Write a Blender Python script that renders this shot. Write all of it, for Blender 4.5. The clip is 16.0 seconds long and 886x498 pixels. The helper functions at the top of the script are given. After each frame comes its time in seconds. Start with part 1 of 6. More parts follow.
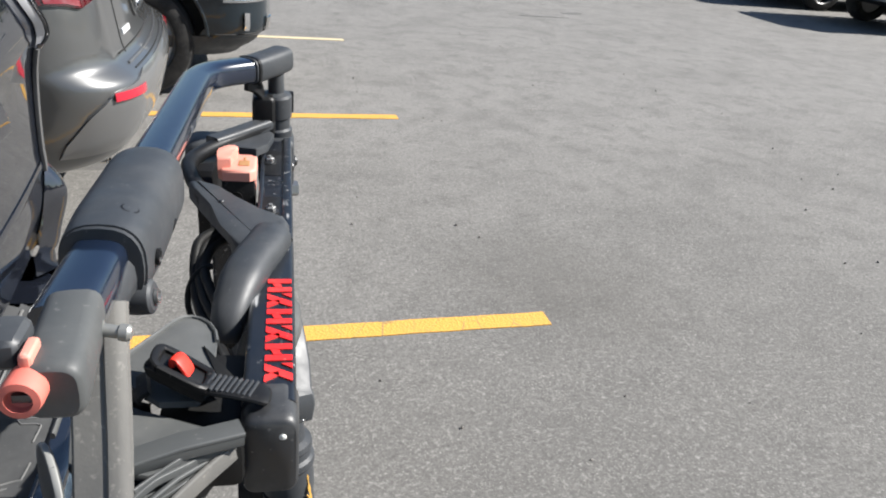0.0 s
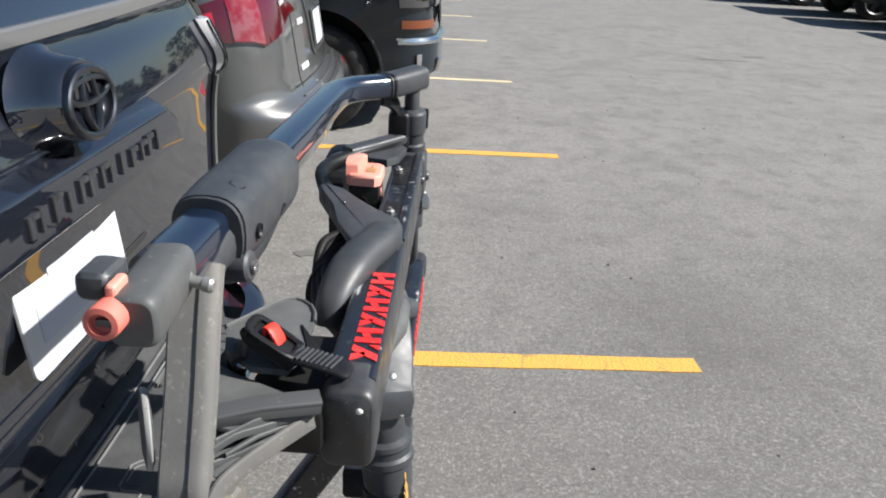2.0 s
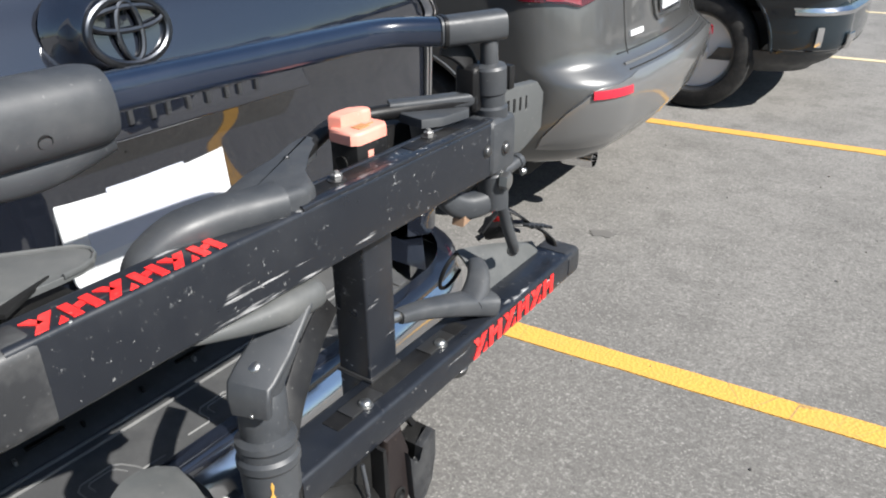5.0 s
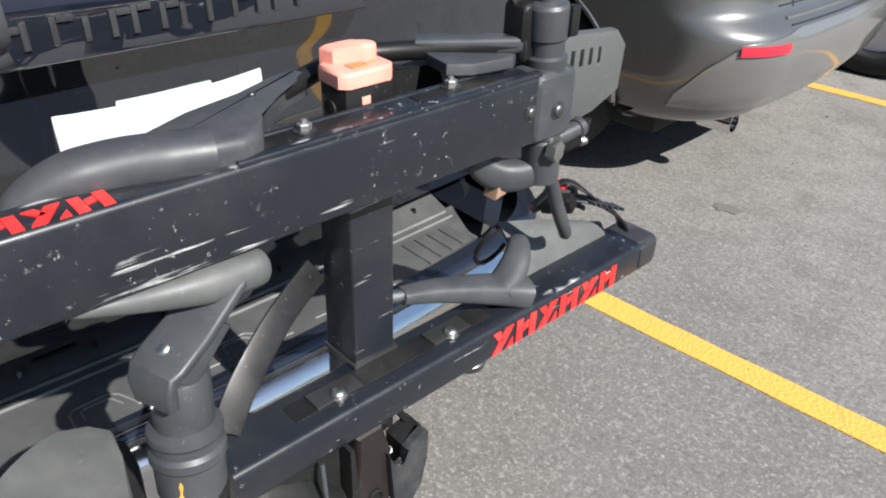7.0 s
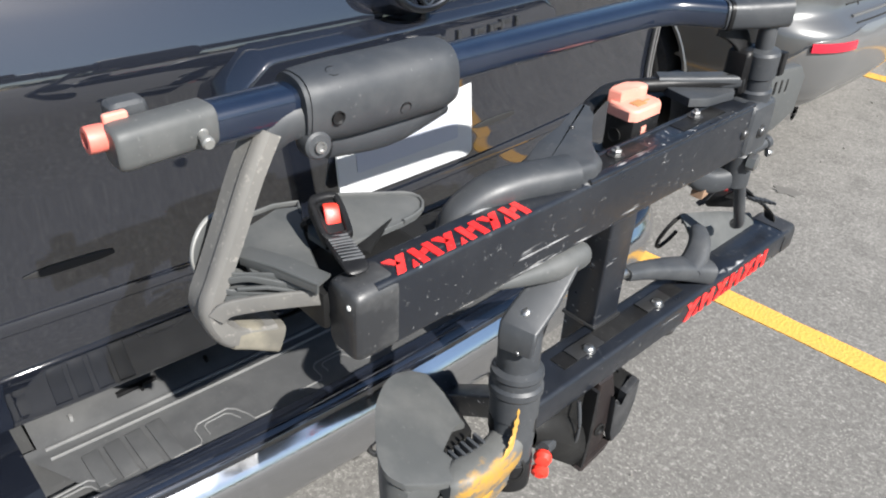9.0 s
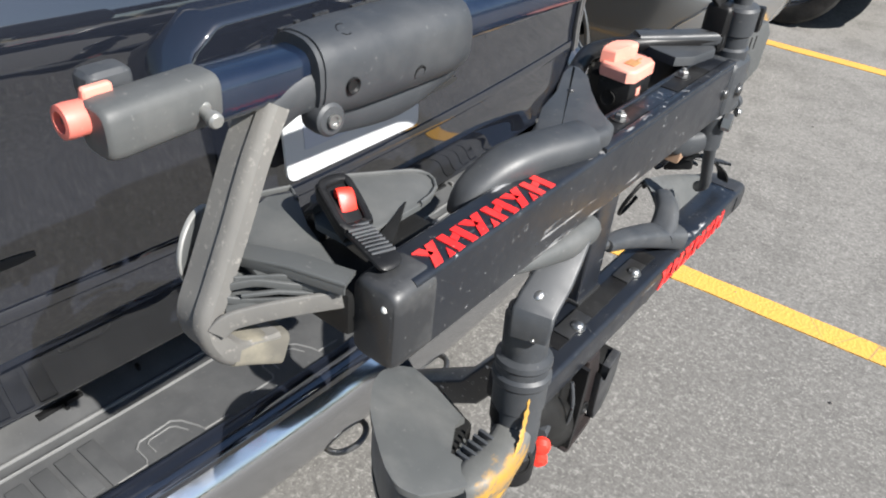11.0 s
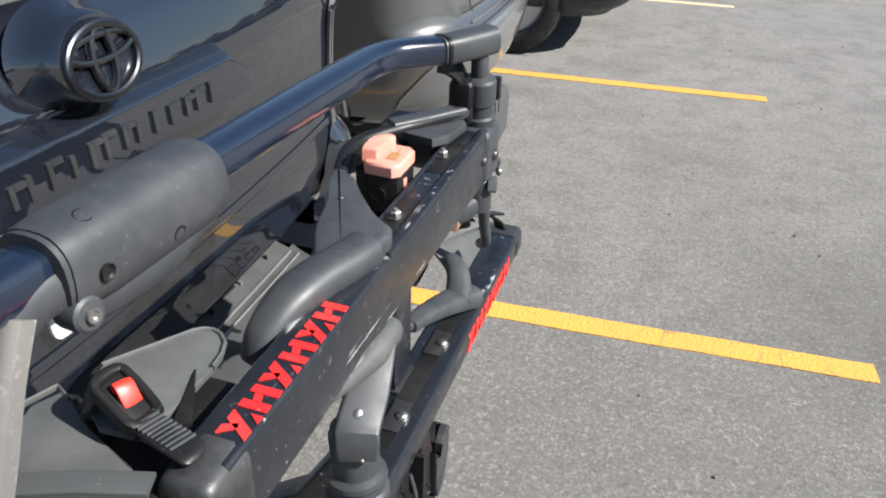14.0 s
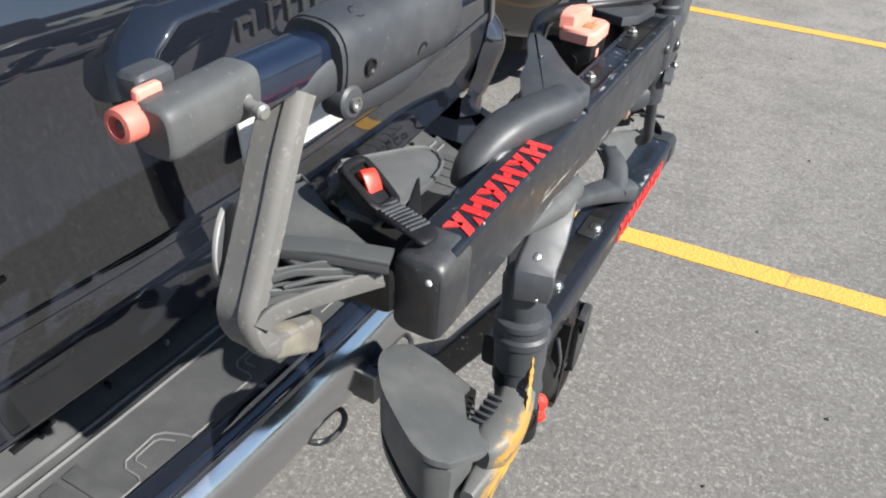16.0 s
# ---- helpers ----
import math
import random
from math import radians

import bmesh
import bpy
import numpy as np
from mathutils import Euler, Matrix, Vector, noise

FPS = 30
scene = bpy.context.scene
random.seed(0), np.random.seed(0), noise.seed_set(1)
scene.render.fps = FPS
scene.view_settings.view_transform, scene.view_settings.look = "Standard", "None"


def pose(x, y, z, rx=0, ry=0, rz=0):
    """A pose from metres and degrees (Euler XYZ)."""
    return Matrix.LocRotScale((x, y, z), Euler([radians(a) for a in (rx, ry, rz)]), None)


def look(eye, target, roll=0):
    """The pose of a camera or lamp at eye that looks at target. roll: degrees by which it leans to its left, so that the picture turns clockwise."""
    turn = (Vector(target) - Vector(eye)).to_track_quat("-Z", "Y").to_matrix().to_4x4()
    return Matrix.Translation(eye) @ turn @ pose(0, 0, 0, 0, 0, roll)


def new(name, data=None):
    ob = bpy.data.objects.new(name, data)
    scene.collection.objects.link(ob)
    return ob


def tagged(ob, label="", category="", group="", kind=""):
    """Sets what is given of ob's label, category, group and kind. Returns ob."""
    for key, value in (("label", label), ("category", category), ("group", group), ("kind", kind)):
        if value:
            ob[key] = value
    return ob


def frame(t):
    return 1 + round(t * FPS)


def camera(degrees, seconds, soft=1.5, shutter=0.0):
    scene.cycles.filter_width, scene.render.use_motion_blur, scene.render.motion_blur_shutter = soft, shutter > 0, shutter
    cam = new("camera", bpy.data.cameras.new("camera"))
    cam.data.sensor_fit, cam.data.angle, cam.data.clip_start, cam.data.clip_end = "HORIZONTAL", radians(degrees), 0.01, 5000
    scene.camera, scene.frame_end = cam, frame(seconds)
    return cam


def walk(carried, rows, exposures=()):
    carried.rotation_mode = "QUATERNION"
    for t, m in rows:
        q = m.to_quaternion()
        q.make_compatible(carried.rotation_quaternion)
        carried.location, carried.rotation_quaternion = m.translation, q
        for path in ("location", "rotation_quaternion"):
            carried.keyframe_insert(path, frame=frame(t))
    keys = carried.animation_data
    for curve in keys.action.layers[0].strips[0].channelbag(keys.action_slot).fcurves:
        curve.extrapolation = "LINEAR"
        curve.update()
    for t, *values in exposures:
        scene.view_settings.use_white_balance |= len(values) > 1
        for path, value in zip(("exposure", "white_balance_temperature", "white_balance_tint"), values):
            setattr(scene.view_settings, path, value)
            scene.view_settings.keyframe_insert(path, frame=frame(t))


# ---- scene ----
cam = camera(60.8, 16.0, soft=2.0)
PATH = [
    (0, (-0.0616, -0.1024, 1.491), (0.4843, 1.6097, 0.6147), 5.96),
    (0.5, (-0.0533, -0.0879, 1.5062), (0.4416, 1.6769, 0.7058), 5.64),
    (1, (-0.0194, -0.0891, 1.4972), (0.3833, 1.7132, 0.7289), 5.01),
    (1.2, (0.0052, -0.109, 1.5115), (0.3525, 1.705, 0.7395), 4.0),
    (1.5, (-0.0013, -0.1137, 1.5048), (0.2726, 1.7122, 0.7354), 4.2),
    (2, (0.002, -0.14, 1.459), (0.123, 1.687, 0.655), 3.5),
    (2.5, (0.0961, -0.0769, 1.3911), (-0.0143, 1.7113, 0.5023), 2.41),
    (3, (0.2485, 0.0366, 1.4205), (-0.2773, 1.743, 0.522), -0.27),
    (3.5, (0.328, 0.053, 1.393), (-0.365, 1.717, 0.528), -0.3),
    (4, (0.399, 0.008, 1.345), (-0.338, 1.64, 0.454), 0.8),
    (4.5, (0.445, 0.046, 1.377), (-0.339, 1.635, 0.449), 2.5),
    (4.7, (0.462, 0.097, 1.394), (-0.379, 1.669, 0.487), 1.1),
    (6.8, (0.498, 0.464, 1.365), (-0.631, 1.774, 0.36), 0.7),
    (7, (0.485, 0.411, 1.357), (-0.649, 1.684, 0.311), 2.2),
    (7.5, (0.471, 0.272, 1.358), (-0.679, 1.485, 0.259), 2.7),
    (8, (0.423, 0.159, 1.38), (-0.73, 1.347, 0.258), 2.4),
    (8.5, (0.394, 0.101, 1.434), (-0.743, 1.3, 0.306), 2.6),
    (9, (0.382, 0.047, 1.495), (-0.728, 1.285, 0.383), 2.7),
    (9.5, (0.383, 0.033, 1.494), (-0.691, 1.308, 0.389), 3.1),
    (9.7, (0.378, 0.041, 1.49), (-0.676, 1.321, 0.372), 3.5),
    (11.8, (0.158, 0.025, 1.434), (-0.505, 1.528, 0.292), 5.0),
    (12, (0.155, 0.033, 1.444), (-0.466, 1.563, 0.316), 4.5),
    (12.5, (0.154, 0.065, 1.461), (-0.361, 1.665, 0.376), 3.6),
    (13, (0.17, 0.113, 1.496), (-0.25, 1.769, 0.456), 2.3),
    (13.5, (0.199, 0.115, 1.526), (-0.192, 1.798, 0.519), 1.1),
    (14, (0.209, 0.079, 1.497), (-0.18, 1.753, 0.474), 2.1),
    (14.5, (0.199, 0.052, 1.44), (-0.222, 1.687, 0.369), 3.3),
    (15, (0.187, 0.027, 1.435), (-0.286, 1.615, 0.314), 4.2),
    (15.5, (0.165, -0.008, 1.442), (-0.369, 1.532, 0.283), 4.3),
    (16, (0.149, -0.036, 1.442), (-0.444, 1.468, 0.265), 4.4),
]
walk(cam, [(t, look(eye, target, roll)) for t, eye, target, roll in PATH],
     exposures=[(0.0, 1.18), (1.5, 1.08), (2.5, 1.14), (4.5, 1.22), (7.0, 1.24), (9.5, 1.30), (12.0, 1.27), (13.5, 1.22), (14.5, 1.22), (16.0, 1.26)])


# ---- light ----
SUN_FROM = Vector((1.139, -0.120, 1.0)).normalized()
world = bpy.data.worlds.new("sky")
scene.world = world
world.use_nodes = True
_bg = world.node_tree.nodes["Background"]
_sky = world.node_tree.nodes.new("ShaderNodeTexSky")
_sky.sky_type = "NISHITA"
_sky.sun_disc = False
_sky.sun_elevation = math.asin(SUN_FROM.z)
_sky.sun_rotation = math.atan2(SUN_FROM.x, SUN_FROM.y)
_sky.air_density, _sky.dust_density, _sky.ozone_density = 1.2, 0.8, 4.5
world.node_tree.links.new(_sky.outputs[0], _bg.inputs[0])
_bg.inputs[1].default_value = 0.053
_sun_data = bpy.data.lights.new("sun", "SUN")
_sun_data.energy, _sun_data.angle, _sun_data.color = 5.0, radians(0.53), (1.0, 0.97, 0.925)
sun = new("sun", _sun_data)
sun.matrix_world = look(SUN_FROM * 30, (0, 0, 0))

CAR_YAW = -4.5  # the parked vehicle stands a little askew to the painted lines


# ---- materials ----
def rgb(c):
    return (c[0], c[1], c[2], 1.0)


class Mat:
    """A small wrapper round a principled material."""

    def __init__(self, name, color, rough=0.5, metal=0.0, coat=0.0, coat_rough=0.05, spec=0.5):
        self.m = bpy.data.materials.new(name)
        self.m.use_nodes = True
        self.n, self.l = self.m.node_tree.nodes, self.m.node_tree.links
        self.b = self.n["Principled BSDF"]
        self.b.inputs["Base Color"].default_value = rgb(color)
        self.b.inputs["Roughness"].default_value = rough
        self.b.inputs["Metallic"].default_value = metal
        self.b.inputs["Coat Weight"].default_value = coat
        self.b.inputs["Coat Roughness"].default_value = coat_rough
        self.b.inputs["Specular IOR Level"].default_value = spec
        self.co = self.n.new("ShaderNodeTexCoord").outputs["Object"]
        self.col = None
        self.color = color

    def noise(self, scale, detail=4.0, rough=0.55, stretch=None):
        t = self.n.new("ShaderNodeTexNoise")
        t.inputs["Scale"].default_value, t.inputs["Detail"].default_value = scale, detail
        t.inputs["Roughness"].default_value = rough
        src = self.co
        if stretch:
            mp = self.n.new("ShaderNodeMapping")
            mp.inputs["Scale"].default_value = stretch
            self.l.new(src, mp.inputs[0])
            src = mp.outputs[0]
        self.l.new(src, t.inputs["Vector"])
        return t.outputs["Fac"]

    def cells(self, scale, feature="F1", out="Distance"):
        t = self.n.new("ShaderNodeTexVoronoi")
        t.feature = feature
        t.inputs["Scale"].default_value = scale
        self.l.new(self.co, t.inputs["Vector"])
        return t.outputs[out]

    def ramp(self, fac, lo, hi, a=0.0, b=1.0):
        r = self.n.new("ShaderNodeMapRange")
        r.inputs[1].default_value, r.inputs[2].default_value = lo, hi
        r.inputs[3].default_value, r.inputs[4].default_value = a, b
        self.l.new(fac, r.inputs[0])
        return r.outputs[0]

    def times(self, a, b):
        m = self.n.new("ShaderNodeMath")
        m.operation = "MULTIPLY"
        for i, v in enumerate((a, b)):
            if isinstance(v, (int, float)):
                m.inputs[i].default_value = v
            else:
                self.l.new(v, m.inputs[i])
        return m.outputs[0]

    def mix(self, fac, color):
        """Lays another colour over what is there, by a mask."""
        x = self.n.new("ShaderNodeMix")
        x.data_type = "RGBA"
        if isinstance(fac, (int, float)):
            x.inputs[0].default_value = fac
        else:
            self.l.new(fac, x.inputs[0])
        if self.col is None:
            x.inputs[6].default_value = rgb(self.color)
        else:
            self.l.new(self.col, x.inputs[6])
        x.inputs[7].default_value = rgb(color)
        self.col = x.outputs[2]
        self.l.new(self.col, self.b.inputs["Base Color"])
        return self

    def rough(self, fac, lo, hi, a, b):
        self.l.new(self.ramp(fac, lo, hi, a, b), self.b.inputs["Roughness"])
        return self

    def bump(self, fac, strength=0.2, dist=0.002):
        n = self.n.new("ShaderNodeBump")
        n.inputs["Strength"].default_value, n.inputs["Distance"].default_value = strength, dist
        self.l.new(fac, n.inputs["Height"])
        self.l.new(n.outputs[0], self.b.inputs["Normal"])
        return self


def make_asphalt():
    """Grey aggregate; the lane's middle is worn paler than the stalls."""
    a = Mat("asphalt", (0.133, 0.128, 0.120), 0.9, spec=0.2)
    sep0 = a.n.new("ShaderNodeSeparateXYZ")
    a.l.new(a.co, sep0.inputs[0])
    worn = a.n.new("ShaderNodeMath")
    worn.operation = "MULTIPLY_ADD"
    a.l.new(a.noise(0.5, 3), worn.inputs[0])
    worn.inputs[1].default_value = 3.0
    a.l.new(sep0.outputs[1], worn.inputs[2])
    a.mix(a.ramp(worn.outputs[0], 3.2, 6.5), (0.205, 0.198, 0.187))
    big = a.noise(0.3, 3)
    a.mix(a.ramp(big, 0.42, 0.68, 0, 0.5), (0.215, 0.208, 0.196))
    mid = a.noise(1.5, 5, 0.65)
    a.mix(a.ramp(mid, 0.46, 0.68, 0, 0.6), (0.118, 0.114, 0.108))
    blot = a.noise(5.5, 4, 0.6)
    a.mix(a.ramp(blot, 0.48, 0.68, 0, 0.6), (0.106, 0.102, 0.096))
    clump = a.noise(30, 4, 0.7)
    a.mix(a.ramp(clump, 0.48, 0.66, 0, 0.5), (0.086, 0.083, 0.078))
    a.mix(a.ramp(a.noise(44, 4, 0.75), 0.52, 0.66, 0, 0.55), (0.29, 0.281, 0.263))
    grit = a.noise(85, 4, 0.75)
    a.mix(a.ramp(grit, 0.44, 0.63, 0, 0.60), (0.066, 0.064, 0.060))
    specks = a.times(a.ramp(a.noise(120, 2, 0.7), 0.565, 0.70, 0, 0.75), a.ramp(a.noise(7, 3, 0.6), 0.35, 0.65, 0.35, 1.0))
    a.mix(specks, (0.38, 0.366, 0.338))
    a.mix(a.ramp(a.noise(60, 2, 0.6), 0.60, 0.72, 0, 0.35), (0.05, 0.049, 0.046))
    # old drip stain in the first stall's mouth
    near = a.n.new("ShaderNodeVectorMath")
    near.operation = "DISTANCE"
    a.l.new(a.co, near.inputs[0])
    near.inputs[1].default_value = (1.25, 2.45, 0.0)
    edge = a.n.new("ShaderNodeMath")
    edge.operation = "MULTIPLY_ADD"
    a.l.new(a.noise(3.0, 4, 0.65), edge.inputs[0])
    edge.inputs[1].default_value = 0.8
    a.l.new(near.outputs["Value"], edge.inputs[2])
    a.mix(a.ramp(edge.outputs[0], 0.55, 1.05, 0.34, 0), (0.072, 0.068, 0.061))
    a.bump(a.noise(110, 3, 0.7), 0.2, 0.005)
    return a.m


def make_line_paint():
    p = Mat("line_paint", (0.55, 0.300, 0.058), 0.75, spec=0.35)
    p.mix(p.ramp(p.noise(6, 5), 0.45, 0.7, 0, 0.4), (0.47, 0.27, 0.07))
    p.mix(p.ramp(p.noise(160, 3, 0.7), 0.56, 0.66, 0, 0.6), (0.33, 0.20, 0.07))
    crack = p.cells(9, "DISTANCE_TO_EDGE")
    p.mix(p.times(p.ramp(crack, 0.0, 0.02, 0.9, 0.0), p.ramp(p.noise(2.5, 2), 0.45, 0.6, 0, 1)), (0.2, 0.15, 0.08))
    p.bump(p.cells(95), 0.4, 0.005)
    return p.m


def make_pale_paint():
    p = Mat("faded_line_paint", (0.5, 0.42, 0.27), 0.8, spec=0.3)
    p.mix(p.ramp(p.noise(40, 4, 0.7), 0.5, 0.7, 0, 0.5), (0.3, 0.27, 0.22))
    return p.m


def make_black_alloy():
    """Black powder coat, scuffed and dusty."""
    k = Mat("scuffed_black_powder_coat", (0.008, 0.0098, 0.0138), 0.38, spec=0.4, coat=0.4, coat_rough=0.24)
    k.mix(k.ramp(k.noise(9, 5, 0.6), 0.48, 0.8, 0, 0.2), (0.045, 0.047, 0.05))
    k.mix(k.times(k.ramp(k.noise(105, 7, 0.72), 0.615, 0.67), k.ramp(k.noise(8, 4, 0.6), 0.46, 0.60)), (0.32, 0.32, 0.315))
    k.mix(k.times(k.ramp(k.noise(70, 5, 0.75), 0.6, 0.68), k.ramp(k.noise(17, 2), 0.58, 0.66)), (0.26, 0.265, 0.265))
    k.mix(k.times(k.ramp(k.noise(55, 3, 0.6, (1.0, 0.10, 1.8)), 0.64, 0.69), k.ramp(k.noise(20, 3), 0.47, 0.58)), (0.36, 0.36, 0.36))
    k.rough(k.noise(30, 4), 0.3, 0.7, 0.26, 0.46)
    k.bump(k.noise(700, 2), 0.06, 0.0006)
    return k.m


def make_plastic(name, color, rough=0.5, dust=(0.3, 0.29, 0.27), amount=0.3):
    p = Mat(name, color, rough, spec=0.25 if max(color) < 0.02 else 0.5)
    p.mix(p.ramp(p.noise(11, 5, 0.65), 0.45, 0.78, 0, amount), dust)
    p.mix(p.times(p.ramp(p.noise(190, 2), 0.68, 0.76), 0.5), dust)
    p.rough(p.noise(24, 4), 0.3, 0.7, rough - 0.08, rough + 0.12)
    p.bump(p.noise(900, 2), 0.12, 0.0005)
    return p.m


def make_dusty_rubber():
    p = Mat("dusty_rubber", (0.112, 0.109, 0.103), 0.7, spec=0.35)
    p.mix(p.ramp(p.noise(8, 5, 0.7, (1, 1, 0.35)), 0.4, 0.75, 0, 0.6), (0.2, 0.192, 0.172))
    p.mix(p.ramp(p.noise(120, 3, 0.7), 0.58, 0.75, 0, 0.5), (0.33, 0.31, 0.28))
    p.bump(p.noise(350, 3), 0.2, 0.0008)
    return p.m


def make_paint(name, color, flake=0.35, coat=1.0, dust=0.12, dust_color=(0.25, 0.24, 0.22), rough=0.36, ior=1.8, spec=0.5):
    p = Mat(name, color, 0.38, metal=flake, coat=coat, coat_rough=0.035, spec=spec)
    p.b.inputs["Coat IOR"].default_value = ior
    p.b.inputs["Roughness"].default_value = rough
    p.mix(p.ramp(p.noise(5, 5, 0.7), 0.5, 0.85, 0, dust), dust_color)
    p.mix(p.times(p.ramp(p.noise(160, 2), 0.7, 0.76), dust * 2), dust_color)
    return p.m


ASPHALT = make_asphalt()
LINE_PAINT = make_line_paint()
PALE_PAINT = make_pale_paint()
BLACK_ALLOY = make_black_alloy()
GREY_PLASTIC = make_plastic("grey_moulded_plastic", (0.030, 0.033, 0.037), 0.48, (0.13, 0.13, 0.127), 0.28)
DUSTY_PLASTIC = make_plastic("sun_faded_grey_plastic", (0.058, 0.061, 0.061), 0.55, (0.15, 0.148, 0.141), 0.42)
BLACK_PLASTIC = make_plastic("black_plastic", (0.007, 0.007, 0.0075), 0.42, (0.10, 0.10, 0.096), 0.12)
RUBBER = make_dusty_rubber()
CORE_BLACK = make_plastic("black_rubber", (0.007, 0.007, 0.007), 0.55, (0.06, 0.06, 0.056), 0.15)
PINK = make_plastic("sun_faded_red_plastic", (0.60, 0.22, 0.165), 0.6, (0.66, 0.38, 0.31), 0.5)
KNOB_RED = make_plastic("faded_knob_red", (0.60, 0.14, 0.105), 0.55, (0.66, 0.33, 0.27), 0.4)
RED = make_plastic("red_plastic", (0.72, 0.035, 0.02), 0.4, (0.8, 0.2, 0.15), 0.2)
DECAL = make_plastic("red_decal", (0.7, 0.02, 0.02), 0.45, (0.75, 0.2, 0.17), 0.25)
STEEL = Mat("dull_steel", (0.42, 0.42, 0.41), 0.38, metal=1.0).m
WORN_STEEL = Mat("worn_steel", (0.26, 0.26, 0.255), 0.5, metal=0.8).m
DARK_STEEL = Mat("dark_steel", (0.12, 0.12, 0.12), 0.4, metal=0.9).m
WHITE_PLASTIC = make_plastic("pale_grey_plastic", (0.55, 0.55, 0.52), 0.5, (0.35, 0.34, 0.32), 0.3)
NAVY = Mat("gloss_black_tube", (0.006, 0.011, 0.024), 0.25, coat=1.0, coat_rough=0.05)
NAVY.b.inputs["Coat IOR"].default_value = 1.48
NAVY.mix(NAVY.ramp(NAVY.noise(10, 5, 0.65), 0.45, 0.8, 0, 0.15), (0.06, 0.07, 0.09))
NAVY = NAVY.m
YELLOW = make_plastic("splashed_yellow_paint", (0.36, 0.20, 0.03), 0.65, (0.28, 0.18, 0.07), 0.5)
RUST = make_plastic("rusty_tab", (0.28, 0.14, 0.05), 0.7, (0.4, 0.27, 0.14), 0.5)
def make_splashed():
    """Grey plastic with yellow road paint thrown over its outer flank."""
    p = Mat("grey_plastic_with_yellow_paint", (0.085, 0.087, 0.084), 0.55, spec=0.45)
    p.mix(p.ramp(p.noise(11, 5, 0.65), 0.45, 0.78, 0, 0.5), (0.16, 0.16, 0.15))
    sep = p.n.new("ShaderNodeSeparateXYZ")
    p.l.new(p.co, sep.inputs[0])
    add = p.n.new("ShaderNodeMath")
    add.operation = "MULTIPLY_ADD"
    p.l.new(p.noise(34, 7, 0.72, (1.0, 0.6, 1.3)), add.inputs[0])
    add.inputs[1].default_value = 0.10
    p.l.new(sep.outputs[0], add.inputs[2])
    p.mix(p.ramp(add.outputs[0], 0.150, 0.163), (0.27, 0.165, 0.055))
    p.mix(p.times(p.ramp(add.outputs[0], 0.156, 0.165), p.ramp(p.noise(60, 4, 0.7), 0.45, 0.62)), (0.34, 0.19, 0.03))
    p.bump(p.noise(300, 3), 0.2, 0.001)
    return p.m


SPLASHED = make_splashed()
SUV_PAINT = make_paint("dark_grey_car_paint", (0.0062, 0.0078, 0.0125), 0.0, dust=0.006, rough=0.55, ior=2.15, spec=0.05)
GREY_PAINT = make_paint("warm_grey_car_paint", (0.098, 0.099, 0.098), 0.5, dust=0.03, ior=1.5)
SILVER_GREY = make_paint("silver_grey_bumper_paint", (0.150, 0.151, 0.150), 0.4, dust=0.03, ior=1.5)
TEAL_PAINT = make_paint("dark_teal_car_paint", (0.006, 0.012, 0.017), 0.0, dust=0.015, ior=1.5, spec=0.2)
WHITE_PAINT = make_paint("white_car_paint", (0.75, 0.76, 0.78), 0.0, dust=0.05)
BLUE_PAINT = make_paint("blue_car_paint", (0.02, 0.05, 0.16), 0.3, dust=0.04)
BLACK_PAINT = make_paint("black_car_paint", (0.012, 0.011, 0.011), 0.2, dust=0.04)
SILVER = Mat("bright_bumper_metal", (0.62, 0.63, 0.65), 0.28, metal=1.0)
SILVER.rough(SILVER.noise(18, 4), 0.3, 0.7, 0.10, 0.2)
SILVER = SILVER.m
CHROME = Mat("chrome", (0.75, 0.75, 0.76), 0.08, metal=1.0).m
STEEL_PAINT = Mat("grey_painted_steel", (0.62, 0.62, 0.62), 0.4).m
DARK_CHROME = Mat("smoked_chrome", (0.075, 0.08, 0.09), 0.34, metal=1.0, coat=0.5).m
GLASS = Mat("tinted_glass", (0.006, 0.007, 0.008), 0.03, coat=1.0, coat_rough=0.01)
GLASS.b.inputs["Coat IOR"].default_value = 2.4
GLASS = GLASS.m
LAMP_RED = Mat("red_lamp_lens", (0.075, 0.002, 0.006), 0.08, coat=1.0)
LAMP_RED.mix(LAMP_RED.ramp(LAMP_RED.noise(6, 2), 0.4, 0.65, 0, 0.6), (0.035, 0.002, 0.006))
LAMP_RED = LAMP_RED.m
LAMP_CLEAR = Mat("clear_lamp_lens", (0.5, 0.5, 0.52), 0.15, metal=0.3, coat=1.0).m
LAMP_ORANGE = Mat("orange_lamp_lens", (0.15, 0.04, 0.012), 0.12, coat=1.0).m
LAMP_PINK = Mat("pale_red_lamp_lens", (0.20, 0.055, 0.062), 0.1, coat=1.0)
LAMP_PINK.mix(LAMP_PINK.ramp(LAMP_PINK.noise(16, 3), 0.42, 0.58), (0.17, 0.003, 0.010))
LAMP_PINK = LAMP_PINK.m
REFLECTOR = Mat("red_reflector", (0.42, 0.012, 0.03), 0.15, coat=1.0).m
TYRE = make_plastic("tyre_rubber", (0.018, 0.018, 0.018), 0.75, (0.09, 0.085, 0.08), 0.4)
RIM = Mat("alloy_rim", (0.4, 0.4, 0.41), 0.3, metal=0.9).m
DARK = Mat("underbody_black", (0.01, 0.01, 0.01), 0.8).m
PLATE_WHITE = Mat("white_plate", (0.46, 0.47, 0.48), 0.5).m
PLATE_BAR = Mat("plate_print", (0.38, 0.4, 0.46), 0.5).m
